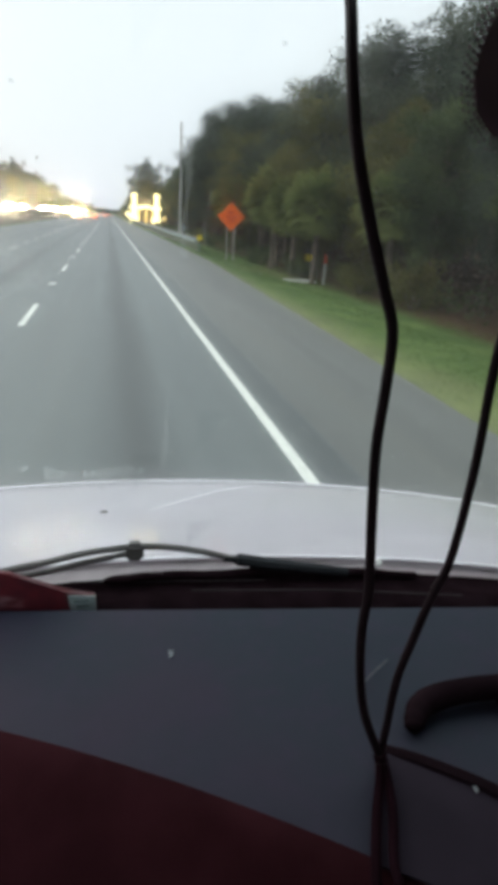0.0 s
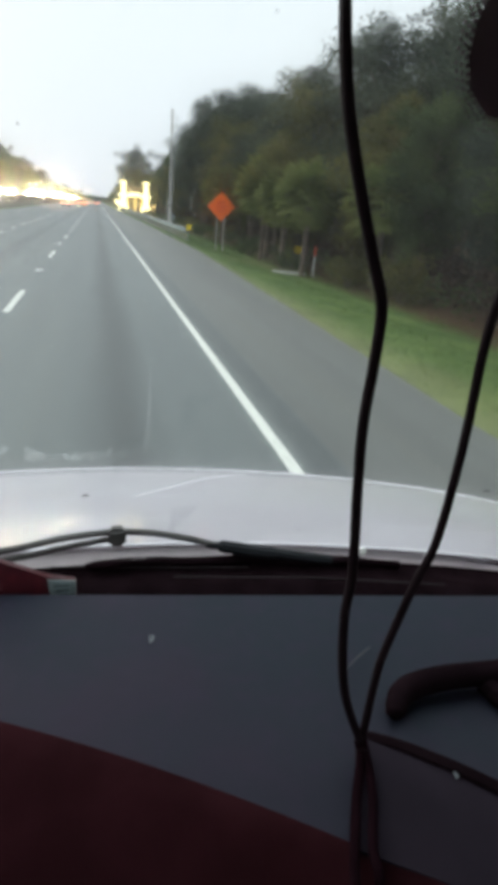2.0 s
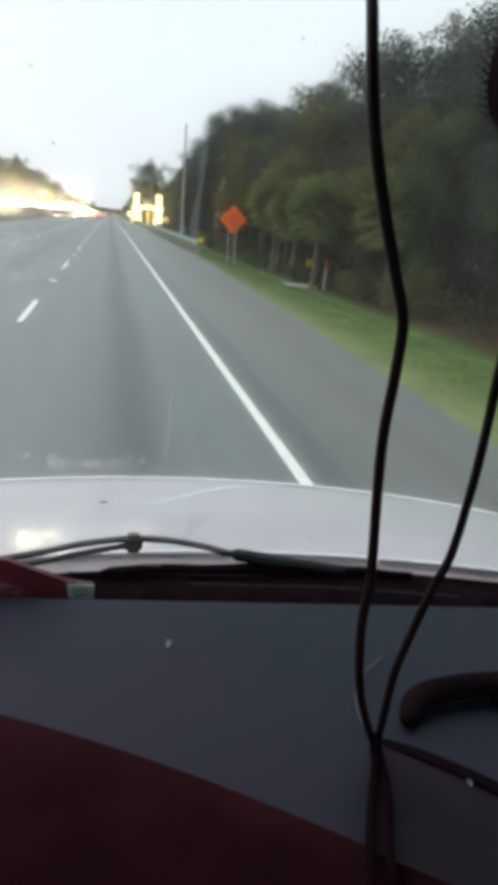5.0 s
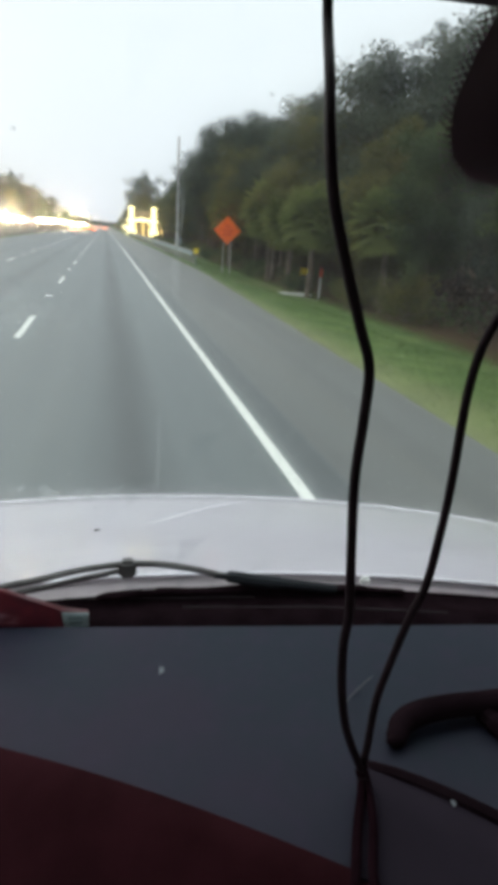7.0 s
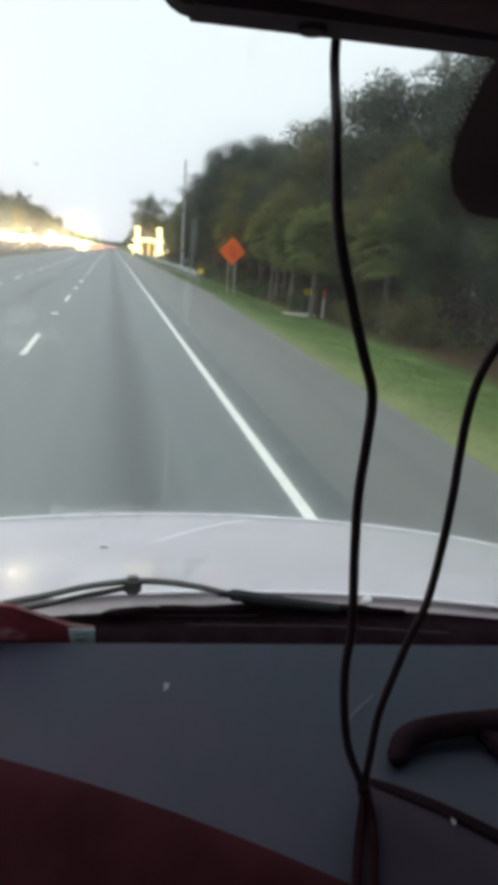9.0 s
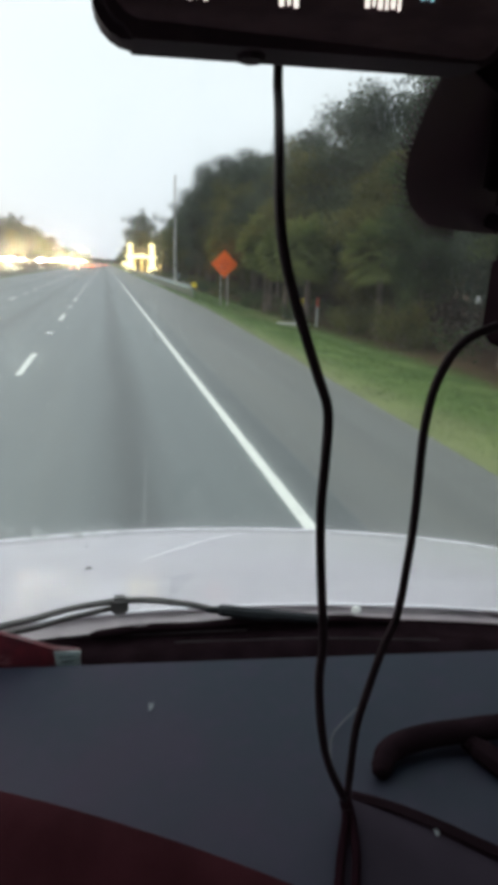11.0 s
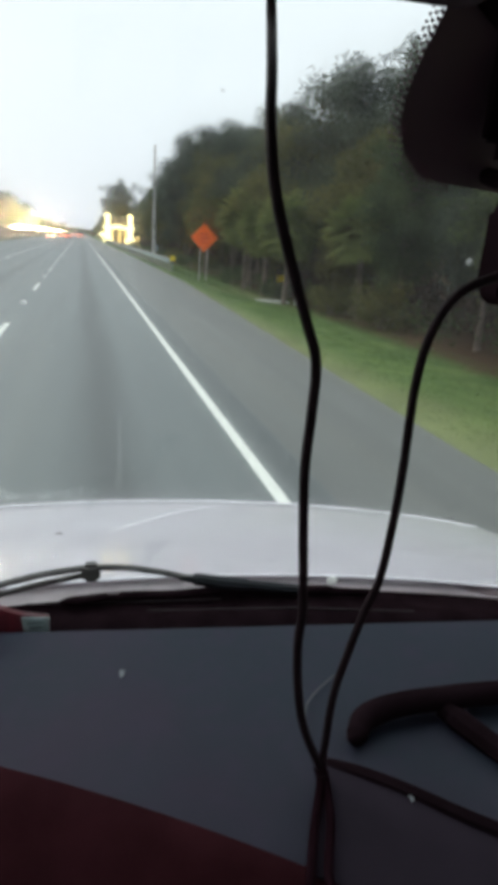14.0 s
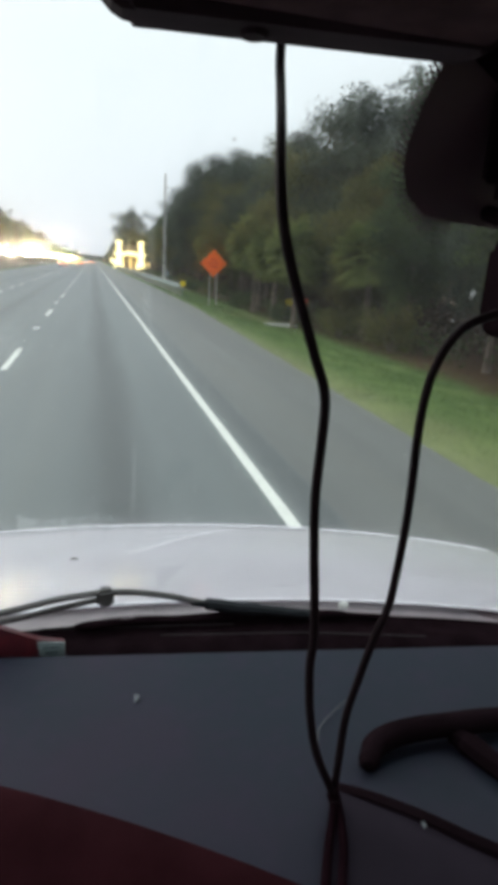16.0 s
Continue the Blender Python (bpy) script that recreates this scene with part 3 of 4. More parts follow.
for x, y, s, turn in ((33, 88, 1.08, 80), (22, 33, 0.74, 200), (25, 47, 0.86, 310)):
    m = pose(x, y, -0.3, 0, 0, turn) @ Matrix.Scale(s, 4)
    copy_thing(pine, m).matrix_basis = m
for x, y, s, k in ((12.2, 206, 1.45, 1), (13.6, 209, 1.15, 0), (10.4, 211, 1.1, 5), (7.6, 226, 0.62, 3), (9.4, 216, 0.75, 0), (17.5, 212, 0.95, 0), (22.0, 208, 0.95, 5), (6.6, 252, 0.6, 4), (15.0, 228, 1.0, 5)):
    copy_thing(trees[k], pose(x, y, -0.3)).matrix_basis = pose(x, y, -0.3, 0, 0, x * 31) @ Matrix.Scale(s, 4)



def shrub(seed, size, leaf, label):
    """A low bush: stems from one root, small leaves in uneven clumps."""
    rng = np.random.default_rng(seed)
    t = thing("shrub", label, "shrub", group="shrubs at the wood edge")
    bm = bmesh.new()
    tips = []
    for i in range(16):
        a, r = i * 2.4 + rng.random(), size * (0.25 + 0.6 * rng.random())
        q = Vector((math.cos(a) * r, math.sin(a) * r, size * (0.35 + 0.55 * rng.random()) * (1.2 - 0.5 * r / size)))
        tube(bm, [(0, 0, -0.1), (q.x * 0.4, q.y * 0.4, q.z * 0.6), q], [0.025, 0.016, 0.006], 4, False)
        tips += [tuple(q), (q.x * 0.7, q.y * 0.7, q.z * 0.65)]
    part("stems", bm, M_BARK, t)
    part("leaves", cloud_mesh("leaves", [leaf_cloud(tips, 70, 0.30 * size, 0.055, rng)], leaf), leaf, t)
    return t


shrubs = [shrub(21, 1.3, M_LEAF_WARM, "low yellow-green bush at the foot of the wood"), shrub(22, 1.1, M_LEAF, "low dark green bush at the foot of the wood")]
for i, (x, y, s) in enumerate(((10.2, 19.0, 1.25), (9.6, 29.5, 0.9), (9.9, 23.0, 1.0), (9.5, 38.5, 1.0), (10.1, 51.0, 1.2), (9.8, 62.0, 1.1), (10.3, 70.0, 1.2))):
    m = pose(x, y, -0.32, 0, 0, 57 * i) @ Matrix.Scale(s, 4)
    if i < 2:
        shrubs[i].matrix_basis = m
    else:
        copy_thing(shrubs[i % 2], m).matrix_basis = m

# brush along the foot of the wood
nrng = np.random.default_rng(5)
cs = [(21.0 + nrng.random() * 9, 2 + (i / 620) * 150, 0.4 + nrng.random() * 5.0) for i in range(620)]
tagged(part("thicket", cloud_mesh("thicket", [leaf_cloud(cs, 60, 1.5, 0.17, nrng)], M_LEAF_DARK), M_LEAF_DARK, None),
       "dark leafy thicket deep in the wood", "undergrowth", kind="stuff")
cs = [(11.0 + nrng.random() * 4.5, 3 + (i / 420) * 130, 0.2 + nrng.random() * 0.9) for i in range(420)]
cs += [(14.0 + nrng.random() * 9, 3 + (i / 420) * 100, 0.3 + nrng.random() * 2.6) for i in range(420)]
tagged(part("brush", cloud_mesh("brush", [leaf_cloud(cs, 60, 0.95, 0.10, nrng)], M_BRUSH), M_BRUSH, None),
       "tangled dry brown brush at the foot of the trees", "undergrowth", kind="stuff")
cs = [(10.0 + nrng.random() * 1.6, 4 + (i / 200) * 140, 0.05 + nrng.random() * 0.55) for i in range(200)]
tagged(part("shrubs", cloud_mesh("shrubs", [leaf_cloud(cs, 45, 0.5, 0.07, nrng)], M_LEAF), M_LEAF, None),
       "low green shrubs along the edge of the wood", "undergrowth", kind="stuff")
# far woods closing the road
cs = []
for i in range(900):
    side = nrng.random()
    y = 300 + 900 * nrng.random() ** 1.4
    x = (13 + 0.03 * y + 50 * nrng.random()) if side < 0.5 else (-46 - 60 * nrng.random() + 0.02 * y)
    cs.append((x, y, 1.5 + 12 * nrng.random()))
for i in range(900):
    bx = -90 + 160 * nrng.random()
    cs.append((bx, 1100 + 150 * nrng.random(), (4.5 + 7 * noise.noise(Vector((bx * 0.06, 2, 0)))) * nrng.random()))
tagged(part("far_woods", cloud_mesh("far_woods", [leaf_cloud(cs, 40, 4.5, 0.9, nrng)], M_LEAF_DARK), M_LEAF_DARK, None),
       "dark line of distant woods along the highway", "woods", kind="stuff")

# grass blades on the verge
n = 42000
gy = 3.5 + 62 * nrng.random(n) ** 1.7
gx = 4.75 + np.clip((gy - 6) / 28, 0, 1) + nrng.random(n) ** 0.8 * (5.4 - np.clip((gy - 6) / 28, 0, 1))
gh = 0.015 + 0.035 * nrng.random(n)
gz = np.array([verge_height(a, b) for a, b in zip(gx, gy)]) - 0.01
ang = nrng.random(n) * 6.28
w = 0.008 + 0.0006 * gy
lx, ly = nrng.normal(size=n) * 0.04, nrng.normal(size=n) * 0.04
v = np.stack([np.stack([gx - w * np.cos(ang), gy - w * np.sin(ang), gz], 1),
              np.stack([gx + w * np.cos(ang), gy + w * np.sin(ang), gz], 1),
              np.stack([gx + lx, gy + ly, gz + gh], 1)], axis=1).reshape(-1, 3)
me = bpy.data.meshes.new("grass")
me.from_pydata(v.tolist(), [], np.arange(n * 3).reshape(-1, 3).tolist())
tagged(part("grass", me, M_GRASS, None), "short mown green grass blades on the verge", "grass", kind="stuff")


# ---- roadside things ----
def work_sign(at):
    t = thing("road_work_sign", "bright orange diamond warning sign on two pale posts in grass", "road sign", at)
    turn = Matrix.Rotation(radians(45), 4, 'Y')
    part("panel", boxed((0, 0, 2.55), (1.2, 0.012, 1.2), turn, 0.004), M_ORANGE, t, "fluorescent orange diamond panel")
    bm = bmesh.new()
    for k, w in ((0.22, 0.42), (0.0, 0.62), (-0.22, 0.42)):
        box(bm, (0, -0.009, 2.55 + k), (w, 0.004, 0.09))
    part("lettering", bm, M_ORANGE_EDGE, t, "dark unreadable lettering bars")
    for x in (-0.22, 0.24):
        part("post", boxed((x, 0.05, 1.2), (0.07, 0.07, 2.9), None, 0.008), M_POST, t)
    return t


work_sign((7.3, 37.5, -0.15))


def utility_pole(at):
    t = thing("utility_pole", "tall pale concrete utility pole on the verge", "utility pole", at)
    bm = bmesh.new()
    tube(bm, [(0, 0, h) for h in steps_of(-0.3, 14.0, 8)], [0.26 - 0.013 * i for i in range(9)], 10)
    part("shaft", bm, M_CONCRETE, t)
    for z in (2.4, 4.6):
        bm = bmesh.new()
        tube(bm, [(0, 0, z), (0, 0, z + 0.12)], 0.25, 10)
        part("band", bm, M_DARK, t, "dark steel band")
    part("meter_box", boxed((0.42, -0.1, 1.1), (0.42, 0.25, 0.7), None, 0.03), M_STEEL, t, "grey metal box beside the shaft")
    return t


utility_pole((9.7, 86.0, -0.3))
bollard = thing("marker_post", "short pale marker post with an orange top in the grass", "marker post", (9.5, 26.2, -0.3))
part("post", boxed((0, 0, 0.45), (0.1, 0.06, 1.1), None, 0.015), M_CONCRETE, bollard)
part("cap", boxed((0, 0, 1.12), (0.11, 0.07, 0.42), None, 0.015), M_ORANGE_EDGE, bollard, "orange top")


def object_marker(at):
    t = thing("object_marker", "small bright yellow reflective marker on a steel post", "marker", at)
    part("panel", boxed((0, 0, 0.95), (0.36, 0.01, 0.36), None, 0.004), M_YELLOW, t, "yellow reflective square panel")
    part("post", boxed((0, 0.03, 0.4), (0.05, 0.04, 1.1)), M_STEEL, t)
    return t


slab = thing("drain_slab", "pale flat concrete drain slab set in the grass", "drain slab", (8.6, 27.0, -0.26))
part("slab", boxed((0, 0, 0.0), (1.5, 0.7, 0.12), None, 0.03), M_CONCRETE, slab)


def guard_rail(x, y0, y1):
    t = thing("guard_rail", "galvanised steel guard rail on square pale posts", "guard rail", (x, y0, 0))
    prof = [(0.0, 0.46), (0.05, 0.50), (0.05, 0.55), (0.0, 0.60), (0.0, 0.64), (0.05, 0.69), (0.05, 0.74), (0.0, 0.78)]
    outline = prof + [(a + 0.006, b) for a, b in prof[::-1]]
    bm = bmesh.new()
    prism(bm, [(-a, b) for a, b in outline], 1, 0, y1 - y0)
    part("beam", bm, M_STEEL, t, "corrugated steel beam")
    post = mesh_of(boxed((0.10, 0, 0.37), (0.15, 0.15, 0.98), None, 0.01), "post")
    k = 0.4
    while k < y1 - y0:
        part("post", post, M_POST, t).location = (0, k, 0)
        k += 1.905
    bm = bmesh.new()
    box(bm, (-0.01, -0.12, 0.62), (0.09, 0.25, 0.34), None, 0.03)
    part("end_terminal", bm, M_STEEL, t)
    return t


guard_rail(6.35, 46.0, 178.0)
object_marker((6.5, 45.2, -0.1))
object_marker((10.1, 30.5, -0.35))


def arch_gate(at):
    """Two slender towers on flared bases, joined by a shallow arched beam, with a porch behind; their floodlighting is
    put into glowing surfaces.
    """
    t = thing("arch_gate", "pale entrance gate with two slender towers and arched beam, glowing as if floodlit", "gate", at)
    for s in (-1, 1):
        x = s * 3.2
        bm = bmesh.new()
        box(bm, (x, 0, 0.75), (2.6, 2.0, 1.5), None, 0.06)
        box(bm, (x, 0, 1.58), (2.2, 1.8, 0.22), None, 0.05)
        base = part("base", bm, M_GATE_GLOW, t, "flared pale tower base")
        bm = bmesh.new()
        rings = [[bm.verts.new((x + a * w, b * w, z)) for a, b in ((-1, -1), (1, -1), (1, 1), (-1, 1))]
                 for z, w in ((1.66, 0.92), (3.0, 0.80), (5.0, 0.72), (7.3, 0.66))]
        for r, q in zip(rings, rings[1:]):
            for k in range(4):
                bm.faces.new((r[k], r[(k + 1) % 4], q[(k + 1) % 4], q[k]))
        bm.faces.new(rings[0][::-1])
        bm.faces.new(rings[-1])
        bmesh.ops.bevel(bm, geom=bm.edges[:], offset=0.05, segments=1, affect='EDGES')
        tower = part("tower", bm, M_GATE_GLOW, t, "slender pale tapering tower")
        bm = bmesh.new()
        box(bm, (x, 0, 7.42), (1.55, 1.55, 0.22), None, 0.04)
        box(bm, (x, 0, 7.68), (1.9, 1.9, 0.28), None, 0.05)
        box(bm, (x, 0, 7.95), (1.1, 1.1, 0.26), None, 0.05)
        part("capital", bm, M_GATE_GLOW, tower)
        part("bracket", boxed((x + s * 1.05, 0, 4.25), (0.7, 0.6, 0.75), None, 0.08), M_GATE_GLOW, tower)
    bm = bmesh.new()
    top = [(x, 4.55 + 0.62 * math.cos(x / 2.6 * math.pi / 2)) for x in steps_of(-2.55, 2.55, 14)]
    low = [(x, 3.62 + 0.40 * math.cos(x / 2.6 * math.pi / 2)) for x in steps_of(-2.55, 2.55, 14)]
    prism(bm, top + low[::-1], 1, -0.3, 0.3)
    part("arch_beam", bm, M_GATE_GLOW, t, "shallow arched pale beam")
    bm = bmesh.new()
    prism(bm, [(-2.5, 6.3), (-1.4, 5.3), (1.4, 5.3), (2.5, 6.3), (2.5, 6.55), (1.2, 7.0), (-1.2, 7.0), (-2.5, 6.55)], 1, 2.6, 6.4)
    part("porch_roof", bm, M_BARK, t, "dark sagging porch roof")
    for x, w, m in ((-1.85, 0.5, M_GATE_DIM_GLOW), (-0.75, 0.9, M_BARK), (0.3, 0.75, M_GATE_DIM_GLOW), (1.25, 0.6, M_BARK), (1.95, 0.4, M_GATE_DIM_GLOW)):
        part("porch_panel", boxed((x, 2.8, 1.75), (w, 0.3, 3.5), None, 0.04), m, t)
    part("side_wall", boxed((5.6, 1.2, 1.1), (1.0, 0.5, 2.2), None, 0.08), M_GATE_DIM_GLOW, t, "low side wall with a yellow glow of its own")
    return t


arch_gate((10.8, 186.0, -0.3))
board = thing("lit_sign", "small glowing pale diamond sign beside the gate", "sign", (5.9, 183.0, -0.3))
bm = bmesh.new()
prism(bm, [(-0.95, 2.35), (-0.55, 2.95), (0.55, 2.75), (0.95, 2.15), (0.5, 1.55), (-0.6, 1.75)], 1, -0.1, 0.1)
part("panel", bm, M_GATE_GLOW, board)
part("post", boxed((0, 0, 0.75), (0.24, 0.16, 1.9)), M_CONCRETE, board)


# ---- traffic ----
def sedan(paint_m, label):
    t = thing("car", label, "car", group="cars on the highway")
    side = [(-2.3, 0.35), (-2.3, 0.75), (-2.15, 0.92), (-1.3, 0.98), (-0.6, 1.42), (0.7, 1.45), (1.5, 1.02), (2.2, 0.95), (2.32, 0.6), (2.3, 0.35)]
    bm = bmesh.new()
    prism(bm, side, 0, -0.88, 0.88)
    bmesh.ops.bevel(bm, geom=bm.edges[:], offset=0.06, segments=2, affect='EDGES')
    part("body", bm, paint_m, t)
    for a, b, nm in (((-1.22, 1.02), (-0.64, 1.40), "windscreen"), ((1.42, 1.05), (0.74, 1.42), "rear_window")):
        bm = bmesh.new()
        o = -0.03 if nm == "windscreen" else 0.03
        vs = [bm.verts.new(p) for p in ((-0.74, a[0] + o, a[1] + 0.03), (0.74, a[0] + o, a[1] + 0.03), (0.66, b[0] + o, b[1] + 0.02), (-0.66, b[0] + o, b[1] + 0.02))]
        bmesh.ops.solidify(bm, geom=[bm.faces.new(vs)], thickness=0.012)
        part(nm, bm, M_CARGLASS, t)
    for s in (-1, 1):
        part("side_window", boxed((s * 0.885, 0.1, 1.2), (0.012, 1.5, 0.34), None, 0.004), M_CARGLASS, t)
        part("headlamp", boxed((s * 0.62, -2.31, 0.72), (0.34, 0.06, 0.2), None, 0.03), M_HEADLAMP, t, "lit headlamp")
        part("tail_lamp", boxed((s * 0.66, 2.33, 0.80), (0.38, 0.06, 0.2), None, 0.02), M_TAIL, t, "lit red tail lamp")
        for y in (-1.45, 1.4):
            bm = bmesh.new()
            tube(bm, [(s * 0.9 - s * 0.2, y, 0.33), (s * 0.9, y, 0.33)], 0.33, 16)
            w = part("tyre", bm, M_TYRE, t)
            bm = bmesh.new()
            tube(bm, [(s * 0.9, y, 0.33), (s * 0.912, y, 0.33)], 0.21, 12)
            part("rim", bm, M_RIM, w)
    return t


cars = [sedan(m, "%s car with lit lamps driving on the highway" % n) for m, n in zip(M_CAR, ("silver", "dark blue", "white", "dark red"))]
trng = random.Random(3)
lots = []
y = 158.0
while y < 470:
    lots.append((trng.choice((-22.6, -26.2, -29.6)), y, 0))
    y += trng.choice((7, 8, 10, 14, 24))
while y < 960:
    lots.append((trng.choice((-22.6, -26.2, -29.6)), y, 0))
    y += trng.choice((22, 30, 44))
for x, y in ((-3.65, 190), (-7.2, 160), (0.0, 260), (-3.65, 300), (-7.2, 240), (-3.6, 400), (0, 380)):
    lots.append((x, y, 1))
for i, (x, y, ahead) in enumerate(lots):
    # oncoming cars face the viewer; cars ahead show their tail lamps
    m = pose(x, y, 0 if ahead else 1.5, 0, 0, 180 if ahead else 0)
    if i < 4:
        cars[i].matrix_basis = m
    else:
        copy_thing(cars[i % 4], m)


# the road runs a little askew of the truck, whose axis is y
ROAD_TURN = pose(0, 0, 0, 0, 0, 0.4)
for ob in list(scene.objects):
    if ob.parent is None and ob.type in {'MESH', 'EMPTY'}:
        ob.matrix_basis = ROAD_TURN @ ob.matrix_basis

# ---- the truck that carries the camera ----
truck = thing("truck", "white truck with a dark grey dashboard, parked in the lane", "truck")


def hood_z(x, y):
    d = y - 1.05
    # flat main panel, rolling over at the nose
    z = 1.606 - 0.262 * min(d, 0.2) - 0.272 * max(0, d - 0.2) - 0.42 * max(0, d - 0.79) ** 2 - 0.5 * max(0, d - 1.15) ** 2
    z -= (0.08 - 0.019 * d) * (x + 0.05) ** 2 + 0.011 * max(0, x)
    return z


bm = bmesh.new()
xs = steps_of(-0.62, 1.64, 135)
ysd = steps_of(0, 1.40, 110)


def hood_at(x, d):
    u = (x - 0.51) / 1.13
    y0 = 1.035 - 0.05 * (x - 0.0) ** 2
    y = y0 + d * (1 - 0.06 * u ** 6)
    drop = 0.04 * max(0, abs(u) - 0.96) / 0.04
    return (x, y, hood_z(x, y) - drop * drop * 4)


g = grid(bm, hood_at, xs, ysd)
bmesh.ops.solidify(bm, geom=bm.faces[:], thickness=0.012)
hood = part("hood", bm, M_HOOD, truck, "glossy white curved hood", True)
bm = bmesh.new()
tube(bm, [Vector(hood_at(x, 0.0)) + Vector((0, 0.002, -0.002)) for x in steps_of(-0.6, 1.58, 60)], 0.0036, 8)
part("hood_lip", bm, M_HOOD, hood, "rolled rear edge", True)
# bead added at the silhouette: its shape draws the bright far edge
bm = bmesh.new()
tube(bm, [Vector(hood_at(x, 1.03)) - Vector((0, 0, 0.0012)) for x in steps_of(-0.6, 1.595, 90)], 0.0042, 8)
part("edge_bead", bm, M_HOOD, hood, "white bead added to draw the bright far edge", True)
# a pressed line curves across the panel
bm = bmesh.new()
line = smooth_path([(0.06, 1.465, 0), (0.09, 1.503, 0), (0.165, 1.588, 0), (0.25, 1.690, 0), (0.33, 1.767, 0), (0.41, 1.832, 0), (0.48, 1.875, 0)])
n = len(line) - 1
tube(bm, [Vector((p.x, p.y, hood_z(p.x, p.y) - 0.0012)) for p in line], [0.0013 + 0.0027 * math.sin(math.pi * i / n) ** 0.7 for i in range(n + 1)], 10)
part("pressed_line", bm, M_HOOD, hood, "raised line pressed into the white panel", True)

bm = bmesh.new()
grid(bm, lambda x, v: (x, 0.945 + 0.165 * v - 0.05 * x * x, 1.608 - 0.024 * v - (0.07 + 0.01 * v) * (x + 0.05) ** 2 - 0.011 * max(0, x)), steps_of(-0.62, 1.40, 40), steps_of(0, 1, 6))
bmesh.ops.solidify(bm, geom=bm.faces[:], thickness=0.008)
part("cowl_strip", bm, M_COWL, truck, "body-coloured strip behind the hood, greyed for its shade", True)

bm = bmesh.new()
grid(bm, lambda x, v: (x, 0.70 + 0.26 * v - 0.06 * x * x, 1.640 - 0.021 * v - 0.020 * math.cos(v * 14) * 0.4 - 0.072 * (x + 0.05) ** 2 - 0.03 * (1 - v)), steps_of(-0.62, 1.40, 50), steps_of(0, 1, 24))
bmesh.ops.solidify(bm, geom=bm.faces[:], thickness=0.015)
part("cowl_panel", bm, M_RUBBER, truck, "black ribbed plastic cowl", True)

wiper = part("wiper", tubed([(-0.30, 0.95, 1.640), (-0.208, 0.95, 1.659), (-0.152, 0.95, 1.668), (-0.084, 0.95, 1.682), (-0.014, 0.95, 1.689), (0.014, 0.95, 1.689), (0.068, 0.95, 1.684), (0.132, 0.95, 1.669), (0.199, 0.95, 1.648), (0.257, 0.95, 1.637)], 0.0062), M_WIPER, truck, "black windscreen wiper")
part("arm", tubed([(-0.30, 0.955, 1.618), (-0.209, 0.955, 1.637), (-0.152, 0.955, 1.646), (-0.084, 0.955, 1.660), (-0.014, 0.952, 1.673), (0.01, 0.95, 1.68)], 0.0055), M_WIPER, wiper)
part("pivot", boxed((0.006, 0.948, 1.682), (0.032, 0.024, 0.036), None, 0.006), M_WIPER, wiper)
bm = bmesh.new()
tube(bm, smooth_path([(0.17, 0.95, 1.654), (0.215, 0.948, 1.645), (0.257, 0.945, 1.637), (0.31, 0.943, 1.628), (0.36, 0.94, 1.620), (0.42, 0.935, 1.611)]), [0.007] * 4 + [0.0125] * 14 + [0.010] * 20, 8)
part("blade", bm, M_BLADE, wiper, "dark blue-grey wiper blade")


def cowl_rim(x, up):
    return (x, 0.950 - 0.06 * x * x, 1.6175 + up - 0.072 * (x + 0.05) ** 2)


rest = part("wiper", tubed([cowl_rim(x, 0.006 + 0.002 * math.sin(31 * x)) for x in steps_of(-0.05, 0.57, 14)], [0.005, 0.006, 0.008] + [0.0085] * 70 + [0.006] * 20), M_RUBBER, truck, "black rubber wiper resting along the cowl")
part("clip", boxed(cowl_rim(0.045, 0.012), (0.03, 0.012, 0.007), None, 0.003), M_COWL, rest, "pale wiper clip")
# thin lines along the cowl, paler than its rubber
for line in ([(0.105, 0.907, 1.6165), (0.23, 0.892, 1.6150), (0.36, 0.878, 1.6130), (0.50, 0.863, 1.6040), (0.63, 0.853, 1.5920)], [(-0.11, 0.955, 1.6200), (0.10, 0.940, 1.6140), (0.25, 0.930, 1.6100)]):
    part("seam", tubed(line, 0.0017, 6), M_SEAM, truck, "thin paler seam along the cowl")


part("washer_nozzle", boxed((0.487, 0.944, 1.620), (0.021, 0.016, 0.016), None, 0.005), M_STUD, truck, "small white washer nozzle")


def screen_y(z):
    return 0.985 - (z - 1.615) * 0.42


# windscreen, leaning back
bm = bmesh.new()
us, vs = steps_of(-0.58, 1.36, 40), steps_of(1.51, 2.62, 14)

grid(bm, lambda x, z: (x, screen_y(z) - 0.06 * (x - 0.3) ** 2, z), us, vs)
bmesh.ops.solidify(bm, geom=bm.faces[:], thickness=0.005)
glass = part("windscreen", bm, M_GLASS, truck, "clear laminated windscreen with specks of dirt", True)
glass.visible_shadow = False


def on_screen(x, z, off=-0.004):
    return (x, screen_y(z) - 0.06 * (x - 0.3) ** 2 + off, z)


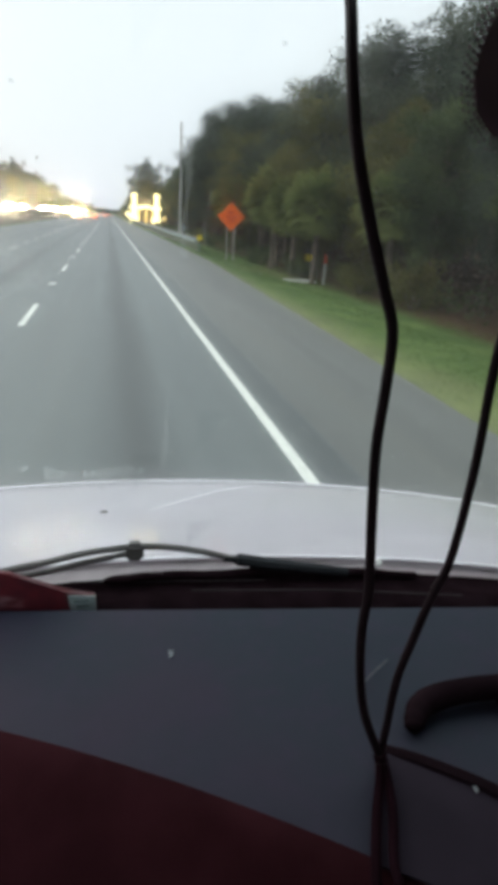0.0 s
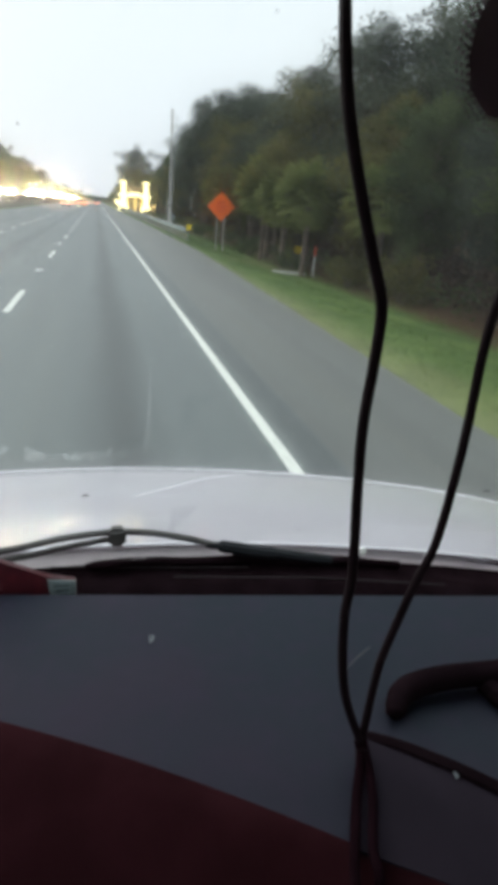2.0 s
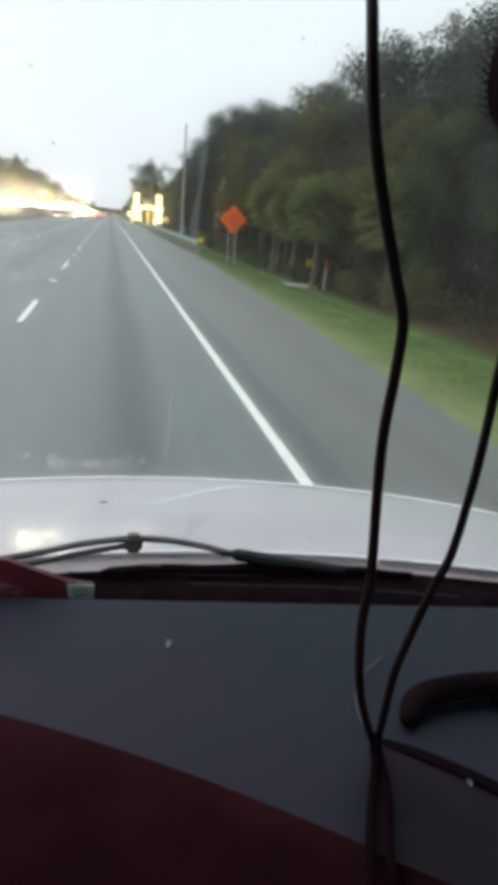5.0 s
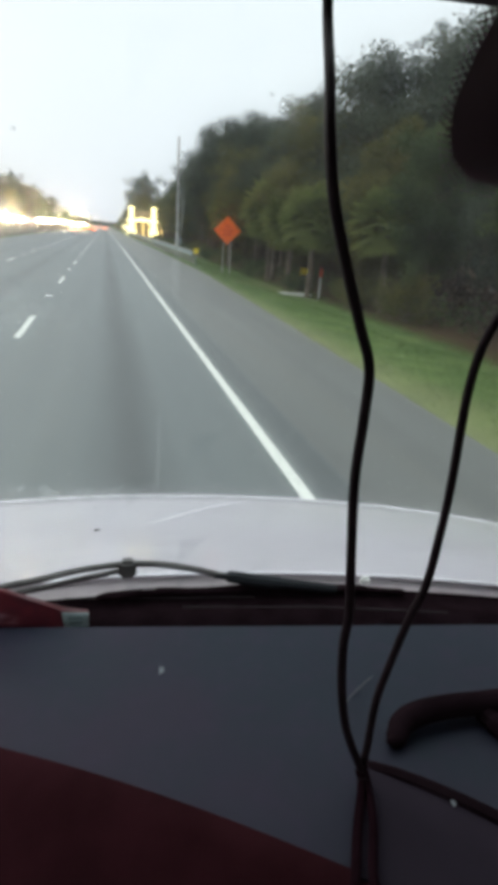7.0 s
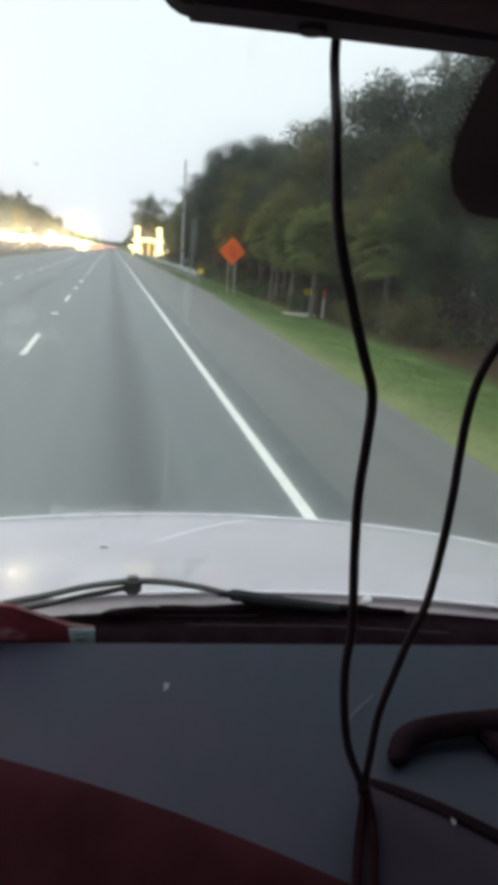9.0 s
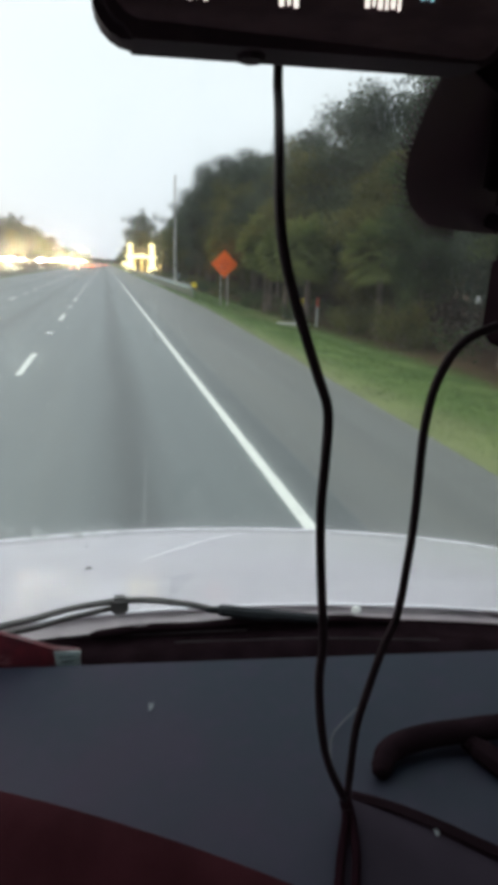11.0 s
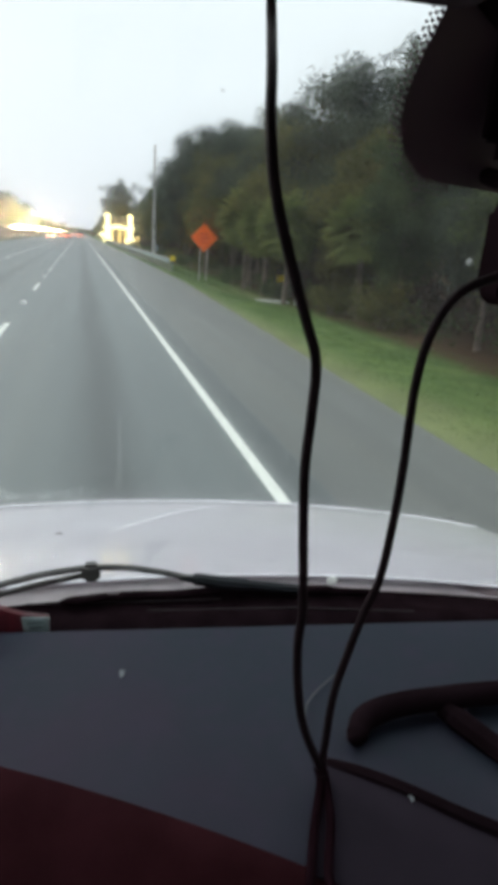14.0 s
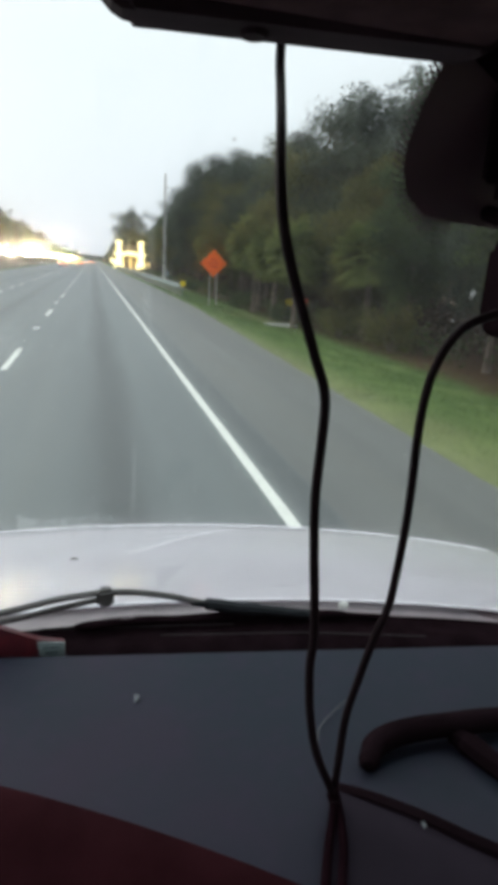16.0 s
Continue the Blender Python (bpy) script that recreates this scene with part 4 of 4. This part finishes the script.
# black enamel patch round the mirror mount
outline = [(0.379, 2.62), (0.366, 2.52), (0.353, 2.47), (0.347, 2.43), (0.351, 2.403), (0.366, 2.377), (0.395, 2.357), (0.44, 2.352), (0.50, 2.349), (0.62, 2.349), (0.68, 2.362), (0.71, 2.40), (0.70, 2.47), (0.69, 2.62)]
bm = bmesh.new()
f = bm.faces.new([bm.verts.new(on_screen(x, z, -0.010)) for x, z in outline])
bmesh.ops.solidify(bm, geom=[f], thickness=0.002)
part("enamel_patch", bm, M_FRIT, glass, "black enamel patch")
bm = bmesh.new()
for ring in range(3):
    for (xa, za), (xb, zb) in zip(outline[1:7], outline[2:8]):
        n = max(1, round(math.hypot(xb - xa, zb - za) / 0.0068))
        nx, nz = (zb - za), -(xb - xa)
        ln = math.hypot(nx, nz)
        for k in range(n):
            t = (k + 0.5 * (ring % 2)) / n
            o = 0.0022 + 0.0054 * ring
            c = on_screen(xa + (xb - xa) * t + nx / ln * o, za + (zb - za) * t + nz / ln * o, -0.010)
            r = 0.0028 - 0.00045 * ring
            bm.faces.new([bm.verts.new((c[0] + r * math.cos(a), c[1], c[2] + r * math.sin(a))) for a in [q * math.pi / 3 for q in range(6)]])
tagged(part("enamel_dots", bm, M_FRIT, glass), kind="stuff")

# camera housing and mirror
bm = bmesh.new()
box(bm, (0.54, 0.60, 2.44), (0.22, 0.05, 0.13), None, 0.02)
part("sensor_housing", bm, M_DARK, truck, "dark plastic housing behind the mirror")
bm = bmesh.new()
prism(bm, rounded(0.182, 2.508, 0.361, 0.075, 0.03), 1, 0.485, 0.525)
bmesh.ops.bevel(bm, geom=[e for e in bm.edges if abs(e.verts[0].co.y - e.verts[1].co.y) < 1e-4], offset=0.008, segments=2, affect='EDGES')
bmesh.ops.rotate(bm, cent=(0.15, 0.5, 2.5), matrix=Matrix.Rotation(radians(-2), 3, 'Y'), verts=bm.verts[:])
mirror = part("rear_view_mirror", bm, M_CASE, truck, "dark rear-view mirror on a stem")
bm = bmesh.new()
prism(bm, rounded(0.183, 2.508, 0.333, 0.058, 0.022), 1, 0.4825, 0.4845)
part("mirror_glass", bm, M_MIRROR, mirror)
for x, z, w, h, tint in ((0.082, 2.5005, 0.018, 0.010, 0), (0.155, 2.5045, 0.018, 0.012, 0), (0.236, 2.5125, 0.034, 0.014, 0), (0.275, 2.5205, 0.013, 0.008, 1)):
    n = max(3, round(w / 0.0055))
    for k in range(n):
        bx = x + (k - (n - 1) / 2) * w / n
        part("readout_bar", boxed((bx, 0.4815, z + bx * 0.03 - x * 0.03), (w / n * (0.34 if k % 2 else 0.6), 0.001, h * (0.62 if k % 3 == 1 else 0.8))), M_READOUT[tint], mirror, "lit pale readout bar")
bm = bmesh.new()
tube(bm, [(0.130, 0.505, 2.478), (0.130, 0.505, 2.4655)], [0.016, 0.011], 10)
part("button", bm, M_CASE, mirror)
part("stem", tubed([(0.22, 0.52, 2.51), (0.34, 0.56, 2.53), (0.45, 0.60, 2.50)], 0.016), M_DARK, mirror)

# dashboard
def dash_far(x):
    return 0.764 - 0.128 * x


def dash_near(x):
    return max(0.235, 0.4622 - 0.5583 * x - 0.3336 * x * x)


def dash_point(x, v):
    yf, yn = dash_far(x), dash_near(x)
    y = yf + (yn - yf) * v
    z = 1.690 + 0.016 * v * v
    return (x, y, z)


bm = bmesh.new()
grid(bm, dash_point, steps_of(-0.57, 1.36, 80), steps_of(0, 0.975, 14) + [0.985, 0.993, 1.0])
bmesh.ops.solidify(bm, geom=bm.faces[:], thickness=0.006)
dash = part("dashboard", bm, M_DASH, truck, "dark blue-grey vinyl dashboard top", True)
# cover added below the dash edge, with shade put into its colour
bm = bmesh.new()
xs = steps_of(-0.57, 1.36, 60)
grid(bm, lambda x, v: (x, dash_near(x) + 0.003 - 0.20 * v, 1.708 - 0.10 * v - 0.10 * v * v), xs, steps_of(0, 1, 8))
bmesh.ops.solidify(bm, geom=bm.faces[:], thickness=0.015)
part("lower_panel", bm, M_MAROON, truck, "added cover below the dash edge, very dark maroon for the shade there", True)
bm = bmesh.new()
tube(bm, smooth_path([(0.262, 0.452, 1.701), (0.298, 0.428, 1.705), (0.343, 0.393, 1.706), (0.398, 0.343, 1.707), (0.51, 0.258, 1.707)]), 0.0092, 8)
part("trim_strip", bm, M_DARK, dash, "dark rubber trim seam")
bm = bmesh.new()
tube(bm, smooth_path([(0.314, 0.472, 1.701), (0.319, 0.482, 1.705), (0.335, 0.499, 1.709), (0.364, 0.508, 1.712), (0.402, 0.511, 1.713), (0.450, 0.511, 1.712), (0.50, 0.509, 1.712), (0.62, 0.50, 1.710), (0.80, 0.49, 1.706)]),
     [0.0055, 0.008, 0.0095] + [0.0115] * 3 + [0.0135] * 4 + [0.015] * 4 + [0.0158] * 60, 12)
handle = part("grab_handle", bm, M_DARK, truck, "dark plastic grab handle", True)
part("brace", tubed([(0.452, 0.503, 1.704), (0.469, 0.463, 1.702), (0.488, 0.418, 1.702), (0.515, 0.350, 1.702)], [0.013] * 3 + [0.016] * 16, 8), M_DARK, handle)

# darker purple-grey sheet laid on the passenger side's dash top, below the trim seam
bm = bmesh.new()
sheet_outline = [(0.250, 0.440), (0.278, 0.448), (0.345, 0.396), (0.400, 0.346), (0.500, 0.266), (0.43, 0.234), (0.36, 0.235), (0.30, 0.2725), (0.224, 0.3195), (0.203, 0.3325)]
prism(bm, sheet_outline, 2, 1.694, 1.7085)
part("darker_sheet", bm, M_DASH_DARKER, dash, "darker purple-grey sheet over the lower dash")

# cabin shell: roof, doors, back, floor
part("roof", boxed((0.39, -0.35, 2.665), (2.02, 1.86, 0.05), None, 0.02), M_LINER, truck, "dark cloth headliner under the roof")
part("roof_skin", boxed((0.39, -0.35, 2.705), (2.06, 1.9, 0.03), None, 0.012), M_HOOD, truck, "white roof")
part("back_skin", boxed((0.39, -1.31, 1.65), (2.06, 0.03, 2.0), None, 0.01), M_HOOD, truck, "white cab back")
part("back_wall", boxed((0.39, -1.27, 1.65), (2.02, 0.05, 1.98)), M_LINER, truck)
part("cabin_floor", boxed((0.39, -0.1, 0.66), (2.02, 2.3, 0.05)), M_LINER, truck)
part("bulkhead", boxed((0.39, 1.00, 1.09), (1.98, 0.05, 0.86)), M_LINER, truck)
for s, x in ((-1, -0.62), (1, 1.40)):
    door = part("door", boxed((x, -0.24, 1.14), (0.06, 2.02, 1.02), None, 0.01), M_HOOD, truck, "white door panel")
    part("door_lining", boxed((x - s * 0.036, -0.24, 1.14), (0.012, 1.96, 1.0)), M_LINER, door)
    part("door_rail", boxed((x, -0.35, 2.59), (0.06, 1.86, 0.10), None, 0.01), M_LINER, door)
    part("rear_pillar", boxed((x, -1.05, 2.09), (0.06, 0.40, 0.90)), M_LINER, door)
    bm = bmesh.new()
    tube(bm, [(x, screen_y(1.6) - 0.07, 1.6), (x, screen_y(2.62) - 0.07, 2.62)], 0.055, 8)
    part("windscreen_pillar", bm, M_LINER, truck)
    part("side_glass", boxed((x, -0.15, 2.09), (0.006, 1.40, 0.9)), M_GLASS, door).visible_shadow = False
    part("fender", boxed((x + (0.18 if s > 0 else 0), 1.55, 0.86), (0.06, 1.02, 0.40), None, 0.02), M_HOOD, truck, "white fender")
part("grille", boxed((0.39, 2.30, 0.82), (1.90, 0.06, 0.36), None, 0.02), M_DARK, truck)
part("bumper", boxed((0.39, 2.16, 0.58), (1.90, 0.16, 0.24), None, 0.05), M_HOOD, truck)
for s, x in ((-1, -0.50), (1, 1.28)):
    for y in (1.55, -1.9):
        bm = bmesh.new()
        tube(bm, [(x - 0.13, y, 0.42), (x + 0.13, y, 0.42)], 0.42, 24)
        wheel = part("wheel", bm, M_TYRE, truck)
        bm = bmesh.new()
        tube(bm, [(x + s * 0.12, y, 0.42), (x + s * 0.145, y, 0.42)], 0.25, 16)
        part("rim", bm, M_RIM, wheel)
part("engine_cover", boxed((0.39, 1.58, 0.95), (1.80, 1.05, 0.5), None, 0.05), M_DARK, truck)
part("chassis", boxed((0.39, -0.3, 0.55), (0.9, 4.6, 0.18)), M_DARK, truck)

# ---- loose things in the cab ----
cable = thing("cable", "thin black cable hanging from the mirror onto the dashboard", "cable", group="cables")
part("cord", tubed([(0.166, 0.545, 2.52), (0.165, 0.545, 2.47), (0.163, 0.530, 2.440), (0.153, 0.485, 2.398), (0.144, 0.445, 2.350), (0.147, 0.430, 2.306), (0.164, 0.430, 2.256), (0.181, 0.430, 2.212), (0.193, 0.430, 2.179),
                    (0.194, 0.430, 2.135), (0.193, 0.430, 2.084), (0.197, 0.430, 2.029), (0.203, 0.430, 1.970), (0.206, 0.430, 1.932), (0.205, 0.430, 1.892), (0.211, 0.430, 1.836), (0.223, 0.430, 1.783), (0.249, 0.432, 1.720), (0.2465, 0.424, 1.714)], 0.0046, 10), M_CABLE, cable)
# lower end of the same cord, darkened in colour for its shade
part("shaded_cord", tubed([(0.247, 0.4335, 1.7215), (0.246, 0.420, 1.712), (0.224, 0.379, 1.712), (0.206, 0.341, 1.713), (0.195, 0.315, 1.712), (0.186, 0.285, 1.695), (0.18, 0.27, 1.62)], 0.0049, 10), M_CABLE_SHADED, cable, "lower cord, coloured dark maroon for the shade on it")
device = thing("dash_camera", "black dash camera fixed to the windscreen by a short arm", "dash camera")
bm = bmesh.new()
prism(bm, rounded(0.458, 2.278, 0.115, 0.105, 0.018), 1, 0.485, 0.525)
bmesh.ops.bevel(bm, geom=[e for e in bm.edges if abs(e.verts[0].co.y - e.verts[1].co.y) < 1e-4], offset=0.006, segments=2, affect='EDGES')
part("body", bm, M_DARK, device)
bm = bmesh.new()
tube(bm, [(0.458, 0.525, 2.285), (0.458, 0.545, 2.285)], [0.022, 0.017], 14)
part("lens", bm, M_CARGLASS, device)
part("mount_arm", tubed([(0.46, 0.515, 2.32), (0.47, 0.57, 2.345), (0.48, 0.655, 2.365)], 0.010), M_DARK, device)
cable2 = thing("cable", "black cable looping from the dash camera down to the dashboard", "cable", group="cables")
part("cord", tubed([(0.43, 0.487, 2.258), (0.415, 0.465, 2.262), (0.385, 0.438, 2.262), (0.350, 0.430, 2.255), (0.318, 0.430, 2.240), (0.298, 0.430, 2.208), (0.290, 0.430, 2.160), (0.291, 0.430, 2.080), (0.290, 0.430, 2.030), (0.285, 0.430, 1.963), (0.273, 0.430, 1.924), (0.261, 0.430, 1.872), (0.252, 0.430, 1.825), (0.250, 0.430, 1.764), (0.252, 0.434, 1.722), (0.252, 0.424, 1.714)], 0.0043, 10), M_CABLE, cable2)
part("shaded_cord", tubed([(0.252, 0.435, 1.7235), (0.252, 0.418, 1.711), (0.240, 0.377, 1.712), (0.218, 0.328, 1.713), (0.213, 0.30, 1.705), (0.21, 0.28, 1.62)], 0.0046, 10), M_CABLE_SHADED, cable2, "lower cord, coloured dark maroon for the shade on it")

thread = thing("thin_wire", "thin pale wire curled beside the cables on the dashboard", "wire")
part("strand", tubed([(0.335, 0.592, 1.700), (0.303, 0.571, 1.699), (0.282, 0.553, 1.699), (0.270, 0.532, 1.699), (0.263, 0.512, 1.700), (0.259, 0.492, 1.701), (0.258, 0.470, 1.703)], 0.0011, 6), M_WIRE, thread)

pouch = thing("red_booklet", "worn red booklet with a pale printed label lying by the windscreen", "booklet")
bm = bmesh.new()
prism(bm, [(-0.2539, 1.6550), (-0.2539, 1.7562), (-0.2321, 1.7551), (-0.1821, 1.7464), (-0.1505, 1.7300), (-0.0983, 1.7029), (-0.0592, 1.6974), (-0.0592, 1.6626), (-0.0940, 1.6593)], 1, 0.800, 0.809)
bmesh.ops.bevel(bm, geom=bm.edges[:], offset=0.002, segments=2, affect='EDGES')
part("cover", bm, M_RED, pouch)
bm = bmesh.new()
prism(bm, [(-0.0994, 1.7007), (-0.0592, 1.6963), (-0.0592, 1.6626), (-0.0961, 1.6680)], 1, 0.7975, 0.8005)
label = part("label", bm, M_LABEL, pouch, "pale blue-white label")
for k in range(3):
    part("print_bar", boxed((-0.0787, 0.7968, 1.6898 - 0.0087 * k), (0.024 - 0.0044 * k, 0.001, 0.0033)), M_LABEL_PRINT, label)
for (x, y, z), s, a in (((0.045, 0.657, 1.6925), 0.009, 20), ((0.337, 0.383, 1.7115), 0.0045, 70)):
    scrap = thing("paper_scrap", "tiny white scrap of paper on the dashboard", "paper scrap", (x, y, z), "paper scraps")
    bm = bmesh.new()
    v = [bm.verts.new(p) for p in ((-s * 0.4, -s, 0), (s * 0.3, -s * 0.7, 0.003), (s * 0.5, s * 0.6, 0.001), (0, s * 0.3, 0.004), (-s * 0.3, s, 0))]
    bmesh.ops.solidify(bm, geom=[bm.faces.new(v)], thickness=0.0012)
    part("sheet", bm, M_PAPER, scrap)
# dried spots on the outside of the glass
bm = bmesh.new()
drng = random.Random(9)
flecks = [(drng.choice((-0.115, -0.05, -0.035, -0.02, 0.0)) + 0.012 * drng.gauss(0, 1), 1.866 + 0.006 * drng.gauss(0, 1), 0.0012 + 0.0045 * drng.random() ** 3) for k in range(46)]
for x, z, r in flecks + [(0.52, 2.265, 0.006), (0.505, 2.225, 0.003), (0.149, 2.417, 0.003), (-0.108, 2.363, 0.003), (-0.092, 2.302, 0.0025), (-0.045, 1.835, 0.004), (0.36, 1.66, 0.004)]:
    c = on_screen(x, z, 0.008)
    vs = [bm.verts.new((c[0] + r * drng.uniform(0.5, 1.1) * math.cos(q), c[1], c[2] + r * drng.uniform(0.5, 1.2) * math.sin(q))) for q in [k * math.pi / 4 for k in range(8)]]
    bm.faces.new(vs)
tagged(part("dirt_specks", bm, M_DUST, glass), kind="stuff")
for x, z, w in ((0.727, 1.7565, 0.0075), (-0.0455, 1.7785, 0.0065)):
    bm = bmesh.new()
    grid(bm, lambda k, j: on_screen(x + k * w, z + 0.0025 * (1 - k * k) + 0.0022 * math.sin(9 * k + 40 * x) * j + (j - 0.5) * 0.003, 0.0085), steps_of(-1, 1, 10), [0, 1])
    bmesh.ops.solidify(bm, geom=bm.faces[:], thickness=0.0008)
    part("dried_spot", bm, M_SPOT, glass, "dark dried spot on the glass")
for x, z, w, h, n, big, film in ((-0.115, 1.872, 0.018, 0.012, 22, 1.0, M_SMEAR), (-0.065, 1.868, 0.022, 0.009, 20, 1.0, M_SMEAR), (-0.025, 1.870, 0.012, 0.014, 18, 1.0, M_SMEAR),
                                 (-0.16, 1.888, 0.012, 0.010, 12, 1.0, M_SMEAR), (0.012, 1.866, 0.010, 0.007, 9, 1.0, M_SMEAR),
                                 (-0.145, 2.196, 0.020, 0.006, 3, 4.5, M_HAZE), (-0.105, 2.178, 0.020, 0.006, 2, 4.5, M_HAZE), (-0.160, 2.166, 0.014, 0.006, 2, 4.5, M_HAZE)):
    bm = bmesh.new()
    for k in range(n):
        c = (x + w * drng.gauss(0, 0.5), z + h * drng.gauss(0, 0.6))
        r = big * (0.002 + 0.006 * drng.random() ** 2)
        a, thin = drng.uniform(0, math.pi), 0.75 if film is M_HAZE else drng.uniform(0.15, 0.45)
        rim = [(1.5 * r * drng.uniform(0.6, 1.2) * math.cos(q), 1.2 * thin * r * drng.uniform(0.5, 1.3) * math.sin(q)) for q in [i * math.pi / 6 for i in range(12)]]
        bm.faces.new([bm.verts.new(on_screen(c[0] + u * math.cos(a) - v * math.sin(a), c[1] + u * math.sin(a) + v * math.cos(a), 0.0092 + 0.00002 * k)) for u, v in rim])
    tagged(part("smear", bm, film, glass, "pale dried smear on the glass"), kind="stuff")
bm = bmesh.new()
grid(bm, lambda k, j: on_screen(0.050 + 0.003 * math.sin(k * 3) + (j - 0.5) * (0.003 + 0.008 * k), 2.03 - 0.155 * k, 0.009), steps_of(0, 1, 12), [0, 1])
part("streak", bm, M_STREAK, glass, "faint wiped streak")
for x0, z0, z1, w0, w1, bend in ((0.0630, 2.325, 2.200, 0.006, 0.011, 0.002), (0.0885, 2.285, 2.225, 0.002, 0.003, 0.003)):
    bm = bmesh.new()
    grid(bm, lambda k, j: on_screen(x0 + bend * math.sin(k * 7) * (0.3 + k) + (j - 0.5) * (w0 + (w1 - w0) * k) * (0.8 + 0.3 * math.sin(k * 11)), z0 + (z1 - z0) * k, 0.0095), steps_of(0, 1, 16), [0, 1])
    part("streak", bm, M_STREAK, glass, "faint wiped streak")
